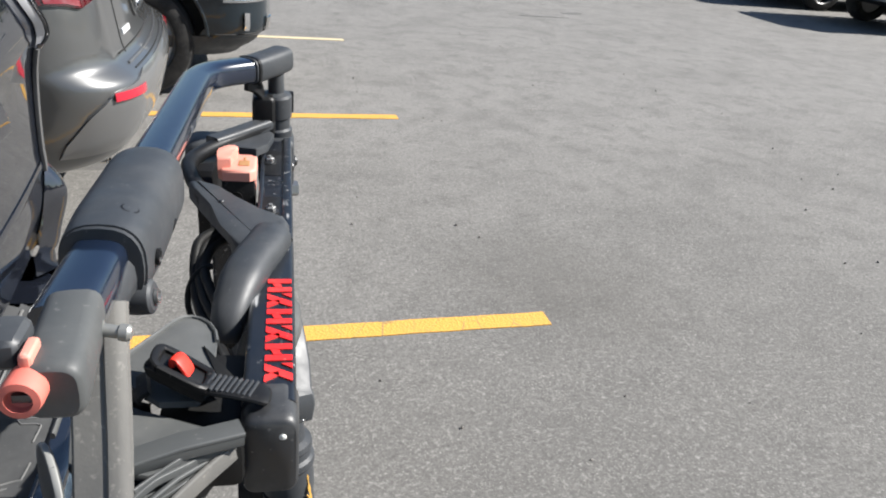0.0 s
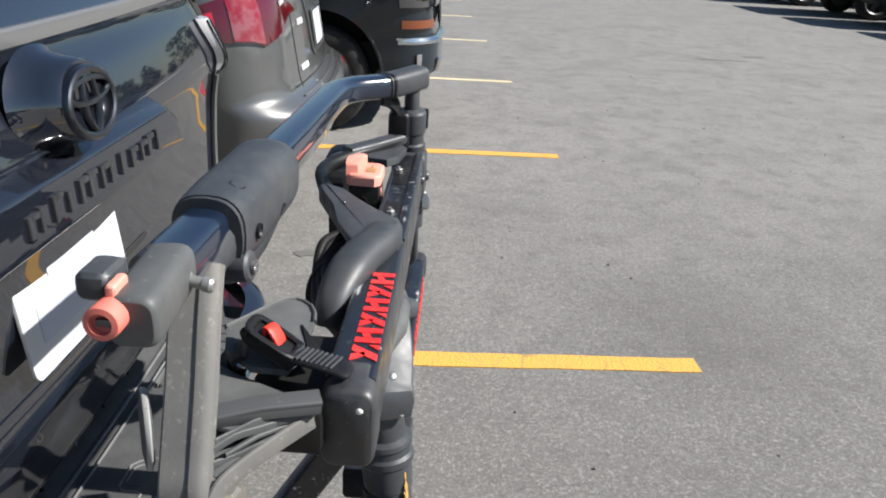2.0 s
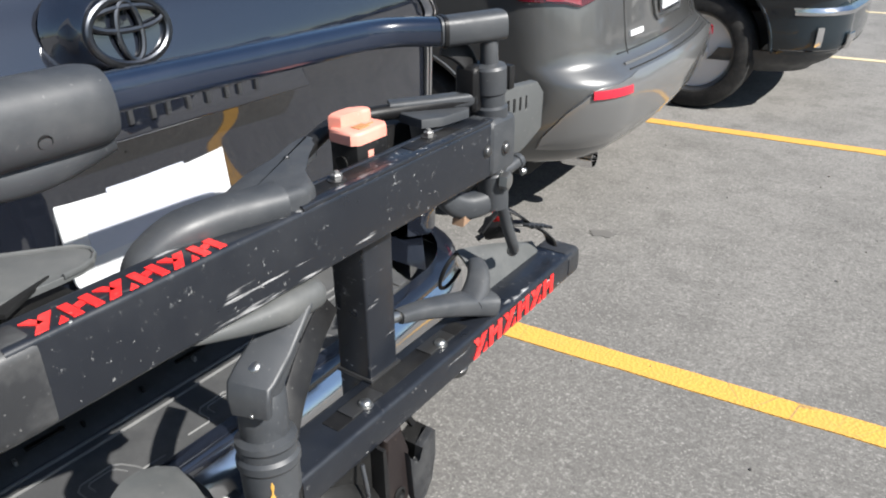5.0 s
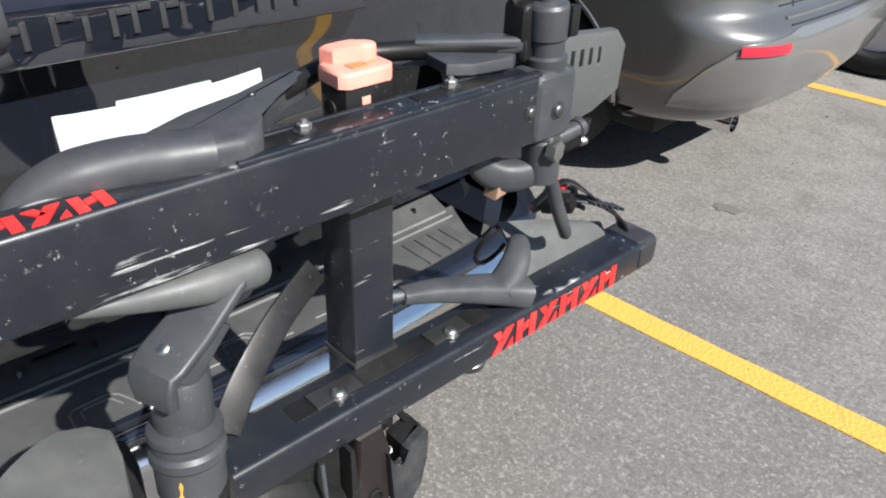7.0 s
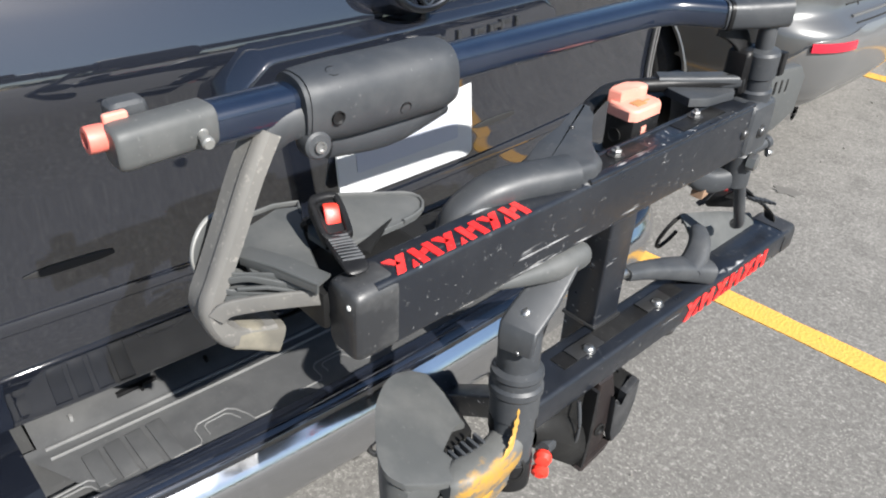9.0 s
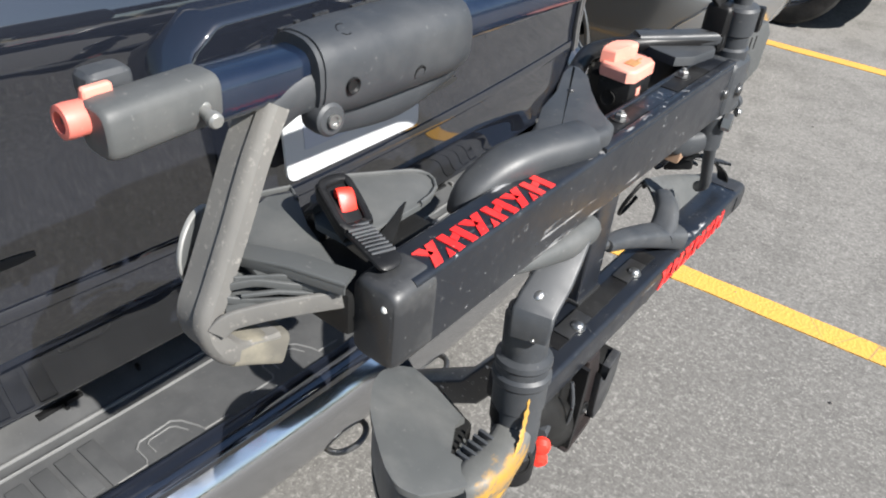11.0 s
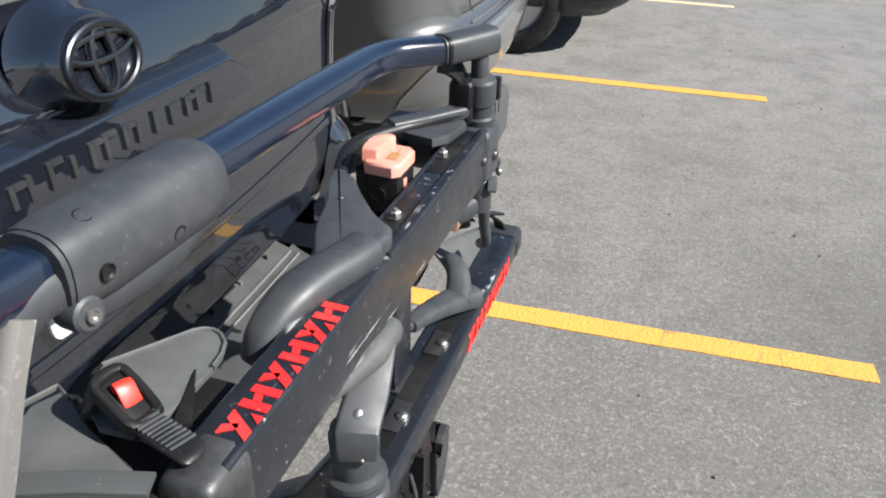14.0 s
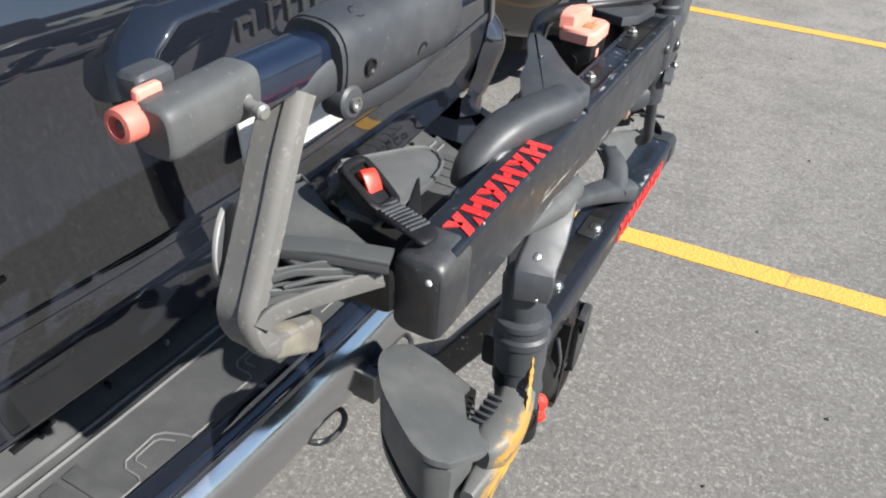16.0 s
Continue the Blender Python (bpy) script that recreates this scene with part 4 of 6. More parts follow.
def pickup_front():
    """The dark pickup two stalls on, its nose to the lane."""
    r = root("pickup_truck", pose(0, 6.20, 0, 0, 0, 0), "dark teal pickup truck backed into its stall", "truck")
    sh = Shell([(0.27, 0.110, 0.90, 0.30, 0.10), (0.34, 0.220, 0.96, 0.34, 0.12), (0.40, 0.270, 0.98, 0.34, 0.12), (0.44, 0.300, 0.99, 0.34, 0.12), (0.52, 0.310, 1.0, 0.34, 0.12), (0.655, 0.310, 1.0, 0.34, 0.12), (0.672, 0.280, 1.0, 0.32, 0.11),
                (0.72, 0.260, 1.01, 0.30, 0.10), (0.95, 0.240, 1.015, 0.28, 0.10), (1.13, 0.200, 1.01, 0.28, 0.12), (1.2, 0.130, 0.99, 0.3, 0.14)], -5.2)
    wheels = [(-0.60, 0.40), (-4.2, 0.40)]
    part("body", sh.skin(0.40, 1.2, 40, ns=170, skip=arch_skip(wheels, 0.45)), TEAL_PAINT, r, "dark teal painted body")
    part("bonnet", sh.lid(1.2), TEAL_PAINT, r)
    part("lower_valance", sh.skin(0.27, 0.41, 5, -0.72, 0.72, 60, -0.004), GREY_PLASTIC, r, "grey plastic valance under the bumper")
    top = Shell([(1.2, -1.0, 0.95, 0.25, 0.1), (1.75, -1.6, 0.75, 0.25, 0.1), (1.85, -1.8, 0.7, 0.25, 0.1)], -3.4)
    part("window", top.skin(1.2, 1.75, 6, ns=40), GLASS, r)
    part("roof", merged(top.skin(1.75, 1.85, 3, ns=40), top.lid(1.85)), TEAL_PAINT, r)
    part("underbody", rbox((-5.0, -0.8, 0.35), (-0.05, 0.8, 0.62), 0.03), DARK, r)
    for x, z in wheels:
        for s in (-1, 1):
            arch_lip(r, x, s * 0.99, z, 0.455, s, TEAL_PAINT)
            wheel(r, x, s * 1.0, 0.37, 0.28, s, STEEL_PAINT, steel=True)
    part("grille", sh.skin(0.74, 1.05, 5, -0.36, 0.36, 30, 0.012, thick=0.02), BLACK_PLASTIC, r)
    for k in range(4):
        part("grille_bar", sh.skin(0.76 + 0.065 * k, 0.775 + 0.065 * k, 2, -0.36, 0.36, 30, 0.022, thick=0.01), DARK_CHROME, r)
    for s in (-1, 1):
        a, b = (0.38, 0.68) if s > 0 else (-0.68, -0.38)
        lamp = part("head_lamp", sh.skin(0.885, 1.06, 6, a, b, 28, 0.012, thick=0.02), GLASS, r, "dark headlamp with chrome inside")
        part("lamp_chrome", sh.skin(0.89, 0.91, 2, a, b, 28, 0.016), CHROME, lamp)
        part("lamp_inner", sh.skin(0.93, 1.0, 3, 0.56 if s > 0 else -0.63, 0.63 if s > 0 else -0.56, 8, 0.016), LAMP_CLEAR, lamp)
        part("lamp_red_mark", sh.skin(0.96, 1.0, 3, 0.55 if s > 0 else -0.585, 0.585 if s > 0 else -0.55, 6, 0.017), REFLECTOR, lamp)
        part("turn_lamp", sh.skin(0.745, 0.80, 4, 0.55 if s > 0 else -0.672, 0.672 if s > 0 else -0.55, 12, 0.012, thick=0.015), LAMP_ORANGE, r, "orange turn signal lamp")
        part("fog_lamp", sh.skin(0.43, 0.52, 3, 0.50 if s > 0 else -0.545, 0.545 if s > 0 else -0.50, 8, 0.012, thick=0.012), CHROME, r, "chrome fog lamp bezel")
        part("bumper_reflector", sh.skin(0.455, 0.57, 3, 0.620 if s > 0 else -0.634, 0.634 if s > 0 else -0.620, 4, 0.01, thick=0.01), CHROME, r)
    part("bumper_top", sh.skin(0.635, 0.678, 4, -0.685, 0.685, 70, 0.006), SILVER, r, "bright metal cap along the bumper top")
    part("bumper_seam", sweep([sh.at(k, 0.425, 0.001) for k in np.linspace(-0.7, 0.7, 50)], ring_profile(0.012, 0.012, 2, 6)), DARK, r)
    return r


pickup_front()


def far_vehicle(y, x_end, paint, kind, label, lamp=LAMP_RED):
    """A vehicle across the lane, one end towards us."""
    r = root("pickup_truck" if kind == "pickup" else "parked_car", pose(x_end, y, 0, 0, 0, 180), label, "truck" if kind == "pickup" else "car", "vehicles across the lane")
    h = 1.12 if kind == "pickup" else 1.0
    sh = Shell([(0.40, -0.16, 0.76, 0.2, 0.05), (0.47, -0.04, 0.81, 0.2, 0.05), (0.64, 0.0, 0.83, 0.2, 0.05), (0.69, -0.06, 0.84, 0.16, 0.04), (0.9, -0.08, 0.85, 0.14, 0.04), (h, -0.10, 0.83, 0.14, 0.04)], -5.0)
    wheels = [(-1.15, 0.40), (-4.1, 0.40)]
    part("body", sh.skin(0.47, h, 22, ns=120, skip=arch_skip(wheels, 0.47)), paint, r)
    part("bumper", sh.skin(0.47, 0.65, 6, -0.68, 0.68, 40, 0.012), paint, r)
    part("bumper_slot", sh.skin(0.60, 0.625, 2, -0.45, 0.45, 30, 0.015), DARK, r)
    part("valance", sh.skin(0.40, 0.47, 3, -0.68, 0.68, 40, 0.0), BLACK_PLASTIC, r)
    part("deck", sh.lid(h - 0.01), paint, r)
    if kind == "pickup":
        top = Shell([(h, -1.9, 0.8, 0.15, 0.03), (1.7, -2.1, 0.7, 0.15, 0.03), (1.86, -2.3, 0.7, 0.2, 0.03)], -3.9)
    else:
        top = Shell([(h, -0.12, 0.8, 0.2, 0.05), (1.5, -0.4, 0.7, 0.2, 0.05), (1.68, -0.6, 0.7, 0.2, 0.05)], -3.4)
    z2 = top.z[-1]
    part("window", top.skin(h, z2 - 0.16, 6, ns=40), GLASS, r)
    part("roof", merged(top.skin(z2 - 0.16, z2, 4, ns=40, off=0.004), top.lid(z2)), paint, r)
    part("underbody", rbox((-4.8, -0.65, 0.36), (-0.5, 0.65, 0.7), 0.03), DARK, r)
    for x, z in wheels:
        for s in (-1, 1):
            arch_lip(r, x, s * 0.835, z, 0.48, s, paint)
            wheel(r, x, s * 0.84, 0.39, 0.26, s)
    for s in (-1, 1):
        part("tail_lamp", sh.skin(0.78, h - 0.04, 4, 0.50 if s > 0 else -0.66, 0.66 if s > 0 else -0.50, 8, 0.012, thick=0.015), lamp, r, "red tail lamp")
    part("number_plate", sh.skin(0.70, 0.82, 2, -0.09, 0.09, 4, 0.012, thick=0.006), PLATE_WHITE, r)
    part("handle", sh.skin(0.93, 0.96, 2, -0.06, 0.06, 4, 0.012, thick=0.01), BLACK_PLASTIC, r)
    return r


far_vehicle(10.1, 9.3, Mat("silver_car_paint", (0.4, 0.4, 0.41), 0.35, metal=0.7, coat=1.0).m, "car", "silver car parked across the lane")
far_vehicle(12.45, 9.1, WHITE_PAINT, "pickup", "white pickup truck parked across the lane")
far_vehicle(14.45, 8.75, BLACK_PAINT, "car", "black car with red tail lamps across the lane")
far_vehicle(16.4, 8.45, BLUE_PAINT, "pickup", "blue pickup truck parked across the lane")
far_vehicle(18.95, 8.2, BLACK_PAINT, "car", "black car parked across the lane beside a blue truck")


# ---- the folded bike rack; v points away from the vehicle, u along its tail ----
RACK_BASE = Vector((-0.12, 0.866, 0.0))
rack = root("bike_rack", pose(0, 0, 0, 0, 0, CAR_YAW) @ Matrix.Translation(RACK_BASE), "black two-bike hitch rack folded upright behind a vehicle, scuffed and dusty", "bike rack")


def rp(name, bm, material, parent=None, label="", sharp=32.0):
    bmesh.ops.translate(bm, vec=-RACK_BASE, verts=bm.verts)
    return part(name, bm, material, parent or rack, label, sharp)


def decal(origin, along, across, length, width, parent):
    """A red word mark drawn as plain slanted blocks."""
    m = basis(origin, along, across)
    n = 6
    pitch = length / n
    for k in range(n):
        x = k * pitch
        g = pitch * 0.07
        a, b = x + g, x + pitch - g
        h = width
        mid = (a + b) / 2
        if k % 2 == 0:
            shapes = [[(a, 0), (a + pitch * 0.34, 0), (b, h), (b - pitch * 0.34, h)], [(a, h), (a + pitch * 0.3, h), (mid + 0.001, h * 0.52), (mid - pitch * 0.12, h * 0.46)], [(b - pitch * 0.26, 0), (b, 0), (b, h * 0.42)]]
        else:
            shapes = [[(a, 0), (a + pitch * 0.28, 0), (a + pitch * 0.28, h), (a, h)], [(b - pitch * 0.28, 0), (b, 0), (b, h), (b - pitch * 0.28, h)], [(a + pitch * 0.3, h * 0.38), (b - pitch * 0.3, h * 0.5), (b - pitch * 0.3, h * 0.8), (a + pitch * 0.3, h * 0.68)]]
        for s in shapes:
            rp("decal_block", slab(s, 0.0012, m), DECAL, parent)


CAP_BLACK = make_plastic("scuffed_black_plastic", (0.019, 0.020, 0.022), 0.42, (0.19, 0.19, 0.185), 0.35)

# upper tray beam
UB = dict(v0=-0.088, v1=-0.0435, z0=1.020, z1=1.098)
_c = ((UB["v0"] + UB["v1"]) / 2, (UB["z0"] + UB["z1"]) / 2)
_pr = beam_profile(UB["v1"] - UB["v0"], UB["z1"] - UB["z0"], 0.0055, 4)
upper = rp("upper_tray_beam", sweep([(_c[0], u, _c[1]) for u in np.linspace(0.402, 1.075, 12)], _pr), BLACK_ALLOY, None, "scuffed black box beam of the upper tray")
# plastic end cap, a little larger than the beam
_cap = sweep([(_c[0] + 0.001, u, _c[1] - 0.0005) for u in (0.424, 0.421, 0.399, 0.390, 0.384, 0.380, 0.3775)], beam_profile(0.0465, 0.0800, 0.012, 5), scales=[0.99, 1.0, 1.0, 0.995, 0.98, 0.945, 0.88])
cap = rp("end_cap", _cap, CAP_BLACK, upper, "scuffed black plastic end cap of the beam", 50)
rp("cap_rivet", bolt((_c[0] + 0.0115, 0.3780, 1.080), (0.1, -1, 0), 0.0026, 0.0025), WHITE_PLASTIC, cap)
# lip and bolt slots along the top
rp("top_lip", sweep([(-0.0845, u, 1.0985) for u in (0.70, 1.04)], beam_profile(0.006, 0.005, 0.002)), BLACK_ALLOY, upper)
rp("top_lip", sweep([(-0.0505, u, 1.0985) for u in (0.70, 1.06)], beam_profile(0.012, 0.006, 0.002)), BLACK_ALLOY, upper)
for _v, _u in ((-0.071, 0.778), (-0.0755, 0.955)):
    rp("slot", rbox((-0.083, _u - 0.05, 1.0965), (-0.059, _u + 0.05, 1.0992), 0.001), BLACK_PLASTIC, upper)
    rp("washer", lathe([(0.0105, 0), (0.0105, 0.002), (0.006, 0.0022)], (_v, _u, 1.099), (0, 0, 1), 20), DARK_STEEL, upper)
    rp("bolt", lathe([(0.0066, 0), (0.0068, 0.005), (0.0055, 0.0062), (0.0032, 0.0062), (0.003, 0.009), (0.002, 0.0095)], (_v, _u, 1.101), (0, 0, 1), 6), WORN_STEEL, upper)
decal((-0.0465, 0.424, 1.0981), (0, 1, 0), (-1, 0, 0), 0.182, 0.024, upper)
rp("side_bolt", bolt((-0.0435, 1.045, 1.060), (1, 0, 0), 0.007, 0.005), DARK_STEEL, upper)

# spine between the trays and its foot at the hitch
spine = rp("spine", sweep([(-0.122, 0.868, z) for z in np.linspace(0.66, 1.06, 8)], beam_profile(0.056, 0.058, 0.004), (0, 1, 0)), BLACK_ALLOY, None, "black square steel upright between the two trays")
_cov = [(0, 0), (-0.004, 0.083), (0.006, 0.097), (0.022, 0.102), (0.044, 0.095), (0.066, 0.091), (0.09, 0.094), (0.105, 0.086), (0.11, 0.058), (0.1, 0)]
rp("spine_cover", slab(_cov, 0.022, basis((-0.172, 0.900, 1.006), (0.10, 1, 0), (0, 0, 1)), 0.004), BLACK_PLASTIC, spine, "black plastic cover over the upright's head")
for _k in range(3):
    rp("cable", pipe([(-0.128 - 0.006 * _k, 0.845, 1.030 + 0.006 * _k), (-0.146 - 0.008 * _k, 0.800, 1.036 + 0.004 * _k), (-0.150 - 0.006 * _k, 0.750, 1.030 - 0.006 * _k), (-0.132 - 0.008 * _k, 0.690, 1.022 - 0.010 * _k), (-0.112, 0.640, 1.016 - 0.010 * _k)], 0.0065), CORE_BLACK, spine, "black cable bundle")
rp("cable", pipe([(-0.140 - 0.030 * math.sin(a), 0.735 + 0.030 * math.cos(a) * 0.6, 1.000 + 0.036 * math.cos(a)) for a in np.linspace(0.0, 5.6, 22)], 0.004), CORE_BLACK, spine, "black cable bundle")
rp("spine_weld", rbox((-0.152, 0.836, 0.784), (-0.090, 0.90, 0.790), 0.002), DARK_STEEL, spine)
rp("draw_bar", sweep([(-0.70, 0.845, 0.40), (-0.40, 0.850, 0.40), (-0.25, 0.862, 0.50), (-0.138, 0.868, 0.68)], beam_profile(0.05, 0.05, 0.005)), BLACK_ALLOY, None, "black steel draw bar in the hitch receiver")

# lower tray beam, turned on its side
LB = dict(v0=-0.112, v1=-0.042, z0=0.735, z1=0.784)
_c2 = ((LB["v0"] + LB["v1"]) / 2, (LB["z0"] + LB["z1"]) / 2)
lower = rp("lower_tray_beam", sweep([(_c2[0], u, _c2[1]) for u in np.linspace(0.655, 1.345, 12)], beam_profile(0.070, 0.049, 0.007)), BLACK_ALLOY, None, "scuffed black box beam of the lower tray")
rp("end_cap", sweep([(_c2[0], u, _c2[1]) for u in (1.330, 1.334, 1.366, 1.374, 1.378)], beam_profile(0.072, 0.051, 0.012), scales=[1.0, 1.02, 1.02, 0.95, 0.8]), CAP_BLACK, lower, "", 50)
decal((-0.0418, 1.01, 0.741), (0, 1, 0), (0, 0, 1), 0.262, 0.034, lower)
rp("slot", rbox((-0.092, 0.74, 0.7825), (-0.064, 1.03, 0.7852), 0.001), BLACK_PLASTIC, lower)
for _u in (0.797, 0.965):
    rp("bolt", bolt((-0.069, _u, 0.785), (0, 0, 1), 0.0085, 0.009), STEEL, lower)
    rp("bolt_plate", rbox((-0.09, _u - 0.03, 0.785), (-0.064, _u + 0.03, 0.788), 0.001), DARK_STEEL, lower)


# hub with a pivoting arm at an end of a tray
def hub(axis_top, axis_low, profile, material, label):
    a, b = Vector(axis_top), Vector(axis_low)
    return rp("arm_hub", lathe(profile, b, (a - b), 36), material, None, label, 18)


hub_up = hub((-0.068, 1.080, 1.24), (-0.064, 1.098, 0.956),
             [(0.016, 0.0), (0.0225, 0.003), (0.023, 0.055), (0.021, 0.058), (0.021, 0.074), (0.0235, 0.076), (0.0235, 0.086), (0.021, 0.09), (0.021, 0.138), (0.0235, 0.140), (0.024, 0.154), (0.0205, 0.157), (0.0205, 0.172), (0.0235, 0.175), (0.024, 0.207), (0.022, 0.211), (0.0125, 0.214), (0.012, 0.272), (0.011, 0.276)],
             GREY_PLASTIC, "round grey plastic pivot of the upper arm")
rp("hub_key", rbox((-0.052, 1.094, 1.133), (-0.040, 1.108, 1.166), 0.003), BLACK_PLASTIC, hub_up)
rp("hub_flange", rbox((-0.096, 1.05, 1.018), (-0.039, 1.118, 1.100), 0.014, 3), GREY_PLASTIC, hub_up)
rp("flange_bolt", bolt((-0.039, 1.085, 1.055), (1, 0, 0), 0.008, 0.006), DARK_STEEL, hub_up)
rp("hub_nut", lathe([(0.013, 0), (0.013, 0.012), (0.008, 0.014)], (-0.045, 1.088, 1.005), (1, 0.2, 0), 6), STEEL, hub_up)

# upper arm: grey elbow, black tube, grey sleeve, end housing
arm = rp("arm_tube", sweep(smooth_line([(-0.100, 1.034, 1.2145), (-0.125, 1.013, 1.215), (-0.148, 0.990, 1.2155), (-0.160, 0.970, 1.2155), (-0.167, 0.945, 1.2157), (-0.1695, 0.915, 1.216), (-0.173, 0.80, 1.217), (-0.1773, 0.66, 1.218), (-0.182, 0.50, 1.2192), (-0.1875, 0.32, 1.2205)], 6), ring_profile(0.040, 0.036, 3.2, 20)), NAVY, None, "glossy black steel arm tube of the upper tray")
rp("elbow", sweep(smooth_line([(-0.0585, 1.098, 1.2185), (-0.070, 1.078, 1.2175), (-0.092, 1.046, 1.2155), (-0.108, 1.024, 1.2145)], 5), ring_profile(0.040, 0.038, 3.5, 20)), GREY_PLASTIC, arm, "grey plastic elbow")
rp("pivot_block", rbox((-0.103, 1.052, 1.104), (-0.068, 1.100, 1.168), 0.010, 3), BLACK_PLASTIC, arm, "black plastic block beside the pivot")
rp("pivot_strap", sweep(smooth_line([(-0.110, 1.036, 1.197), (-0.100, 1.050, 1.190), (-0.091, 1.064, 1.176), (-0.086, 1.072, 1.158)], 5), beam_profile(0.030, 0.007, 0.002), (1, 0, 0)), BLACK_PLASTIC, arm)
rp("tube_collar", sweep([(-0.1025, 1.031, 1.2145), (-0.1055, 1.027, 1.2145)], ring_profile(0.043, 0.041, 3.4, 20)), BLACK_PLASTIC, arm)
_sl = smooth_line([(-0.1772, 0.590, 1.214), (-0.1787, 0.561, 1.213), (-0.1815, 0.478, 1.213), (-0.183, 0.416, 1.215)], 6)
sleeve = rp("sleeve", sweep(_sl, ring_profile(0.068, 0.073, 2.6, 28), scales=[0.9 + 0.1 * min(1, 4 * i / 18, 4 * (18 - i) / 18) for i in range(19)]), GREY_PLASTIC, arm, "thick grey plastic sleeve on the arm")
for _u, _dv, _dz in ((0.567, 0.012, 0.0335), (0.448, 0.013, 0.0345), (0.567, 0.0325, 0.0), (0.440, 0.0325, -0.002), (0.518, 0.033, -0.012)):
    rp("screw_recess", lathe([(0.0066, 0), (0.0068, 0.0025), (0.0060, 0.0026), (0.0045, 0.0005)], (-0.1805 + 0.95 * _dv, _u, 1.212 + 0.95 * _dz), (_dv, 0, _dz), 14), BLACK_PLASTIC, sleeve)
rp("sleeve_ring", sweep([(-0.1831, 0.417, 1.215), (-0.1833, 0.4125, 1.215)], ring_profile(0.058, 0.063, 2.6, 24)), GREY_PLASTIC, sleeve)
_lug = rp("screw_lug", lathe([(0.013, -0.012), (0.014, 0.0), (0.0135, 0.008), (0.011, 0.010), (0.006, 0.010)], (-0.160, 0.420, 1.186), (1, -0.1, 0.1), 18), GREY_PLASTIC, sleeve)
rp("lug_screw", lathe([(0.0055, 0), (0.0058, 0.003), (0.004, 0.003), (0.0035, 0.001)], (-0.1495, 0.419, 1.187), (1, -0.1, 0.1), 14), STEEL, _lug)
rp("sleeve_skirt", sweep(smooth_line([(-0.177, 0.588, 1.183), (-0.179, 0.518, 1.167), (-0.181, 0.444, 1.174)], 6), ring_profile(0.03, 0.035, 2.5, 14)), GREY_PLASTIC, sleeve)
housing = rp("end_housing", sweep(smooth_line([(-0.181, 0.330, 1.226), (-0.180, 0.322, 1.2262), (-0.177, 0.285, 1.2270), (-0.1745, 0.256, 1.2275), (-0.1742, 0.246, 1.2275)], 4), ring_profile(0.034, 0.037, 3.6, 20), scales=[0.86, 0.95, 1, 1, 1, 1, 1, 1, 1, 1, 1, 1, 1, 0.98, 0.95, 0.9, 0.8]), DUSTY_PLASTIC, arm, "sun-faded grey end housing of the arm")
rp("knob", lathe([(0.0100, 0), (0.0108, 0.002), (0.0112, 0.016), (0.0106, 0.021), (0.0070, 0.0215), (0.0066, 0.017), (0.003, 0.0155)], (-0.1850, 0.254, 1.233), (-0.03, -1, 0.03), 26), KNOB_RED, housing, "sun-faded red lock knob")
rp("key_slot", rbox((-0.190, 0.2355, 1.2305), (-0.180, 0.2405, 1.2355), 0.001), DARK_STEEL, housing)
rp("latch_tab", rbox((-0.189, 0.248, 1.240), (-0.182, 0.268, 1.251), 0.004, 3), PINK, housing, "faded red latch tab")
rp("latch_base", rbox((-0.212, 0.256, 1.234), (-0.190, 0.288, 1.254), 0.008, 3), GREY_PLASTIC, housing)
PIN_GREY = Mat("pale_pin_metal", (0.27, 0.27, 0.255), 0.45, metal=0.6).m
_pin = rp("skewer_pin", lathe([(0.0080, 0), (0.0085, 0.002), (0.0078, 0.0035), (0.006, 0.005), (0.0042, 0.006), (0.0042, 0.015), (0.0055, 0.016), (0.0055, 0.021), (0.004, 0.023)], (-0.1685, 0.316, 1.224), (1, -0.12, -0.1), 20), PIN_GREY, housing, "pale metal skewer pin with a star washer")
for _k in range(5):
    _a = 2 * math.pi * _k / 5 + 0.4
    rp("washer_hole", lathe([(0.0017, 0), (0.0019, 0.0012), (0.0010, 0.0012)], (-0.1650, 0.3155 + 0.0060 * math.cos(_a), 1.2236 + 0.0060 * math.sin(_a)), (1, -0.12, -0.1), 8), CORE_BLACK, _pin)

# wheel hook: a broad rubber strap that hangs from the arm's end and curls under
_J = [(-0.181, 0.380, 1.205), (-0.179, 0.357, 1.168), (-0.177, 0.335, 1.125), (-0.176, 0.312, 1.080), (-0.175, 0.299, 1.055), (-0.174, 0.300, 1.034), (-0.173, 0.314, 1.012), (-0.172, 0.338, 0.999), (-0.171, 0.357, 0.993)]
_n = 5 * (len(_J) - 1) + 1
_chan = [(-0.008, -0.018), (-0.0095, -0.016), (-0.0095, 0.016), (-0.008, 0.019), (0.004, 0.019), (0.0075, 0.0165), (0.0095, 0.012), (0.0095, 0.006), (0.0078, 0.0045), (0.0078, -0.016), (0.006, -0.018)]
hook = rp("wheel_hook", sweep(smooth_line(_J, 5), _chan, (1, 0, 0), scales=[(1.0 + 0.6 * max(0, i / (_n - 1) - 0.6) / 0.4, 1.0) for i in range(_n)]), RUBBER, None, "dusty grey rubber wheel hook curled at its foot")
MUD = make_plastic("dried_mud", (0.085, 0.080, 0.068), 0.9, (0.23, 0.21, 0.16), 0.9)
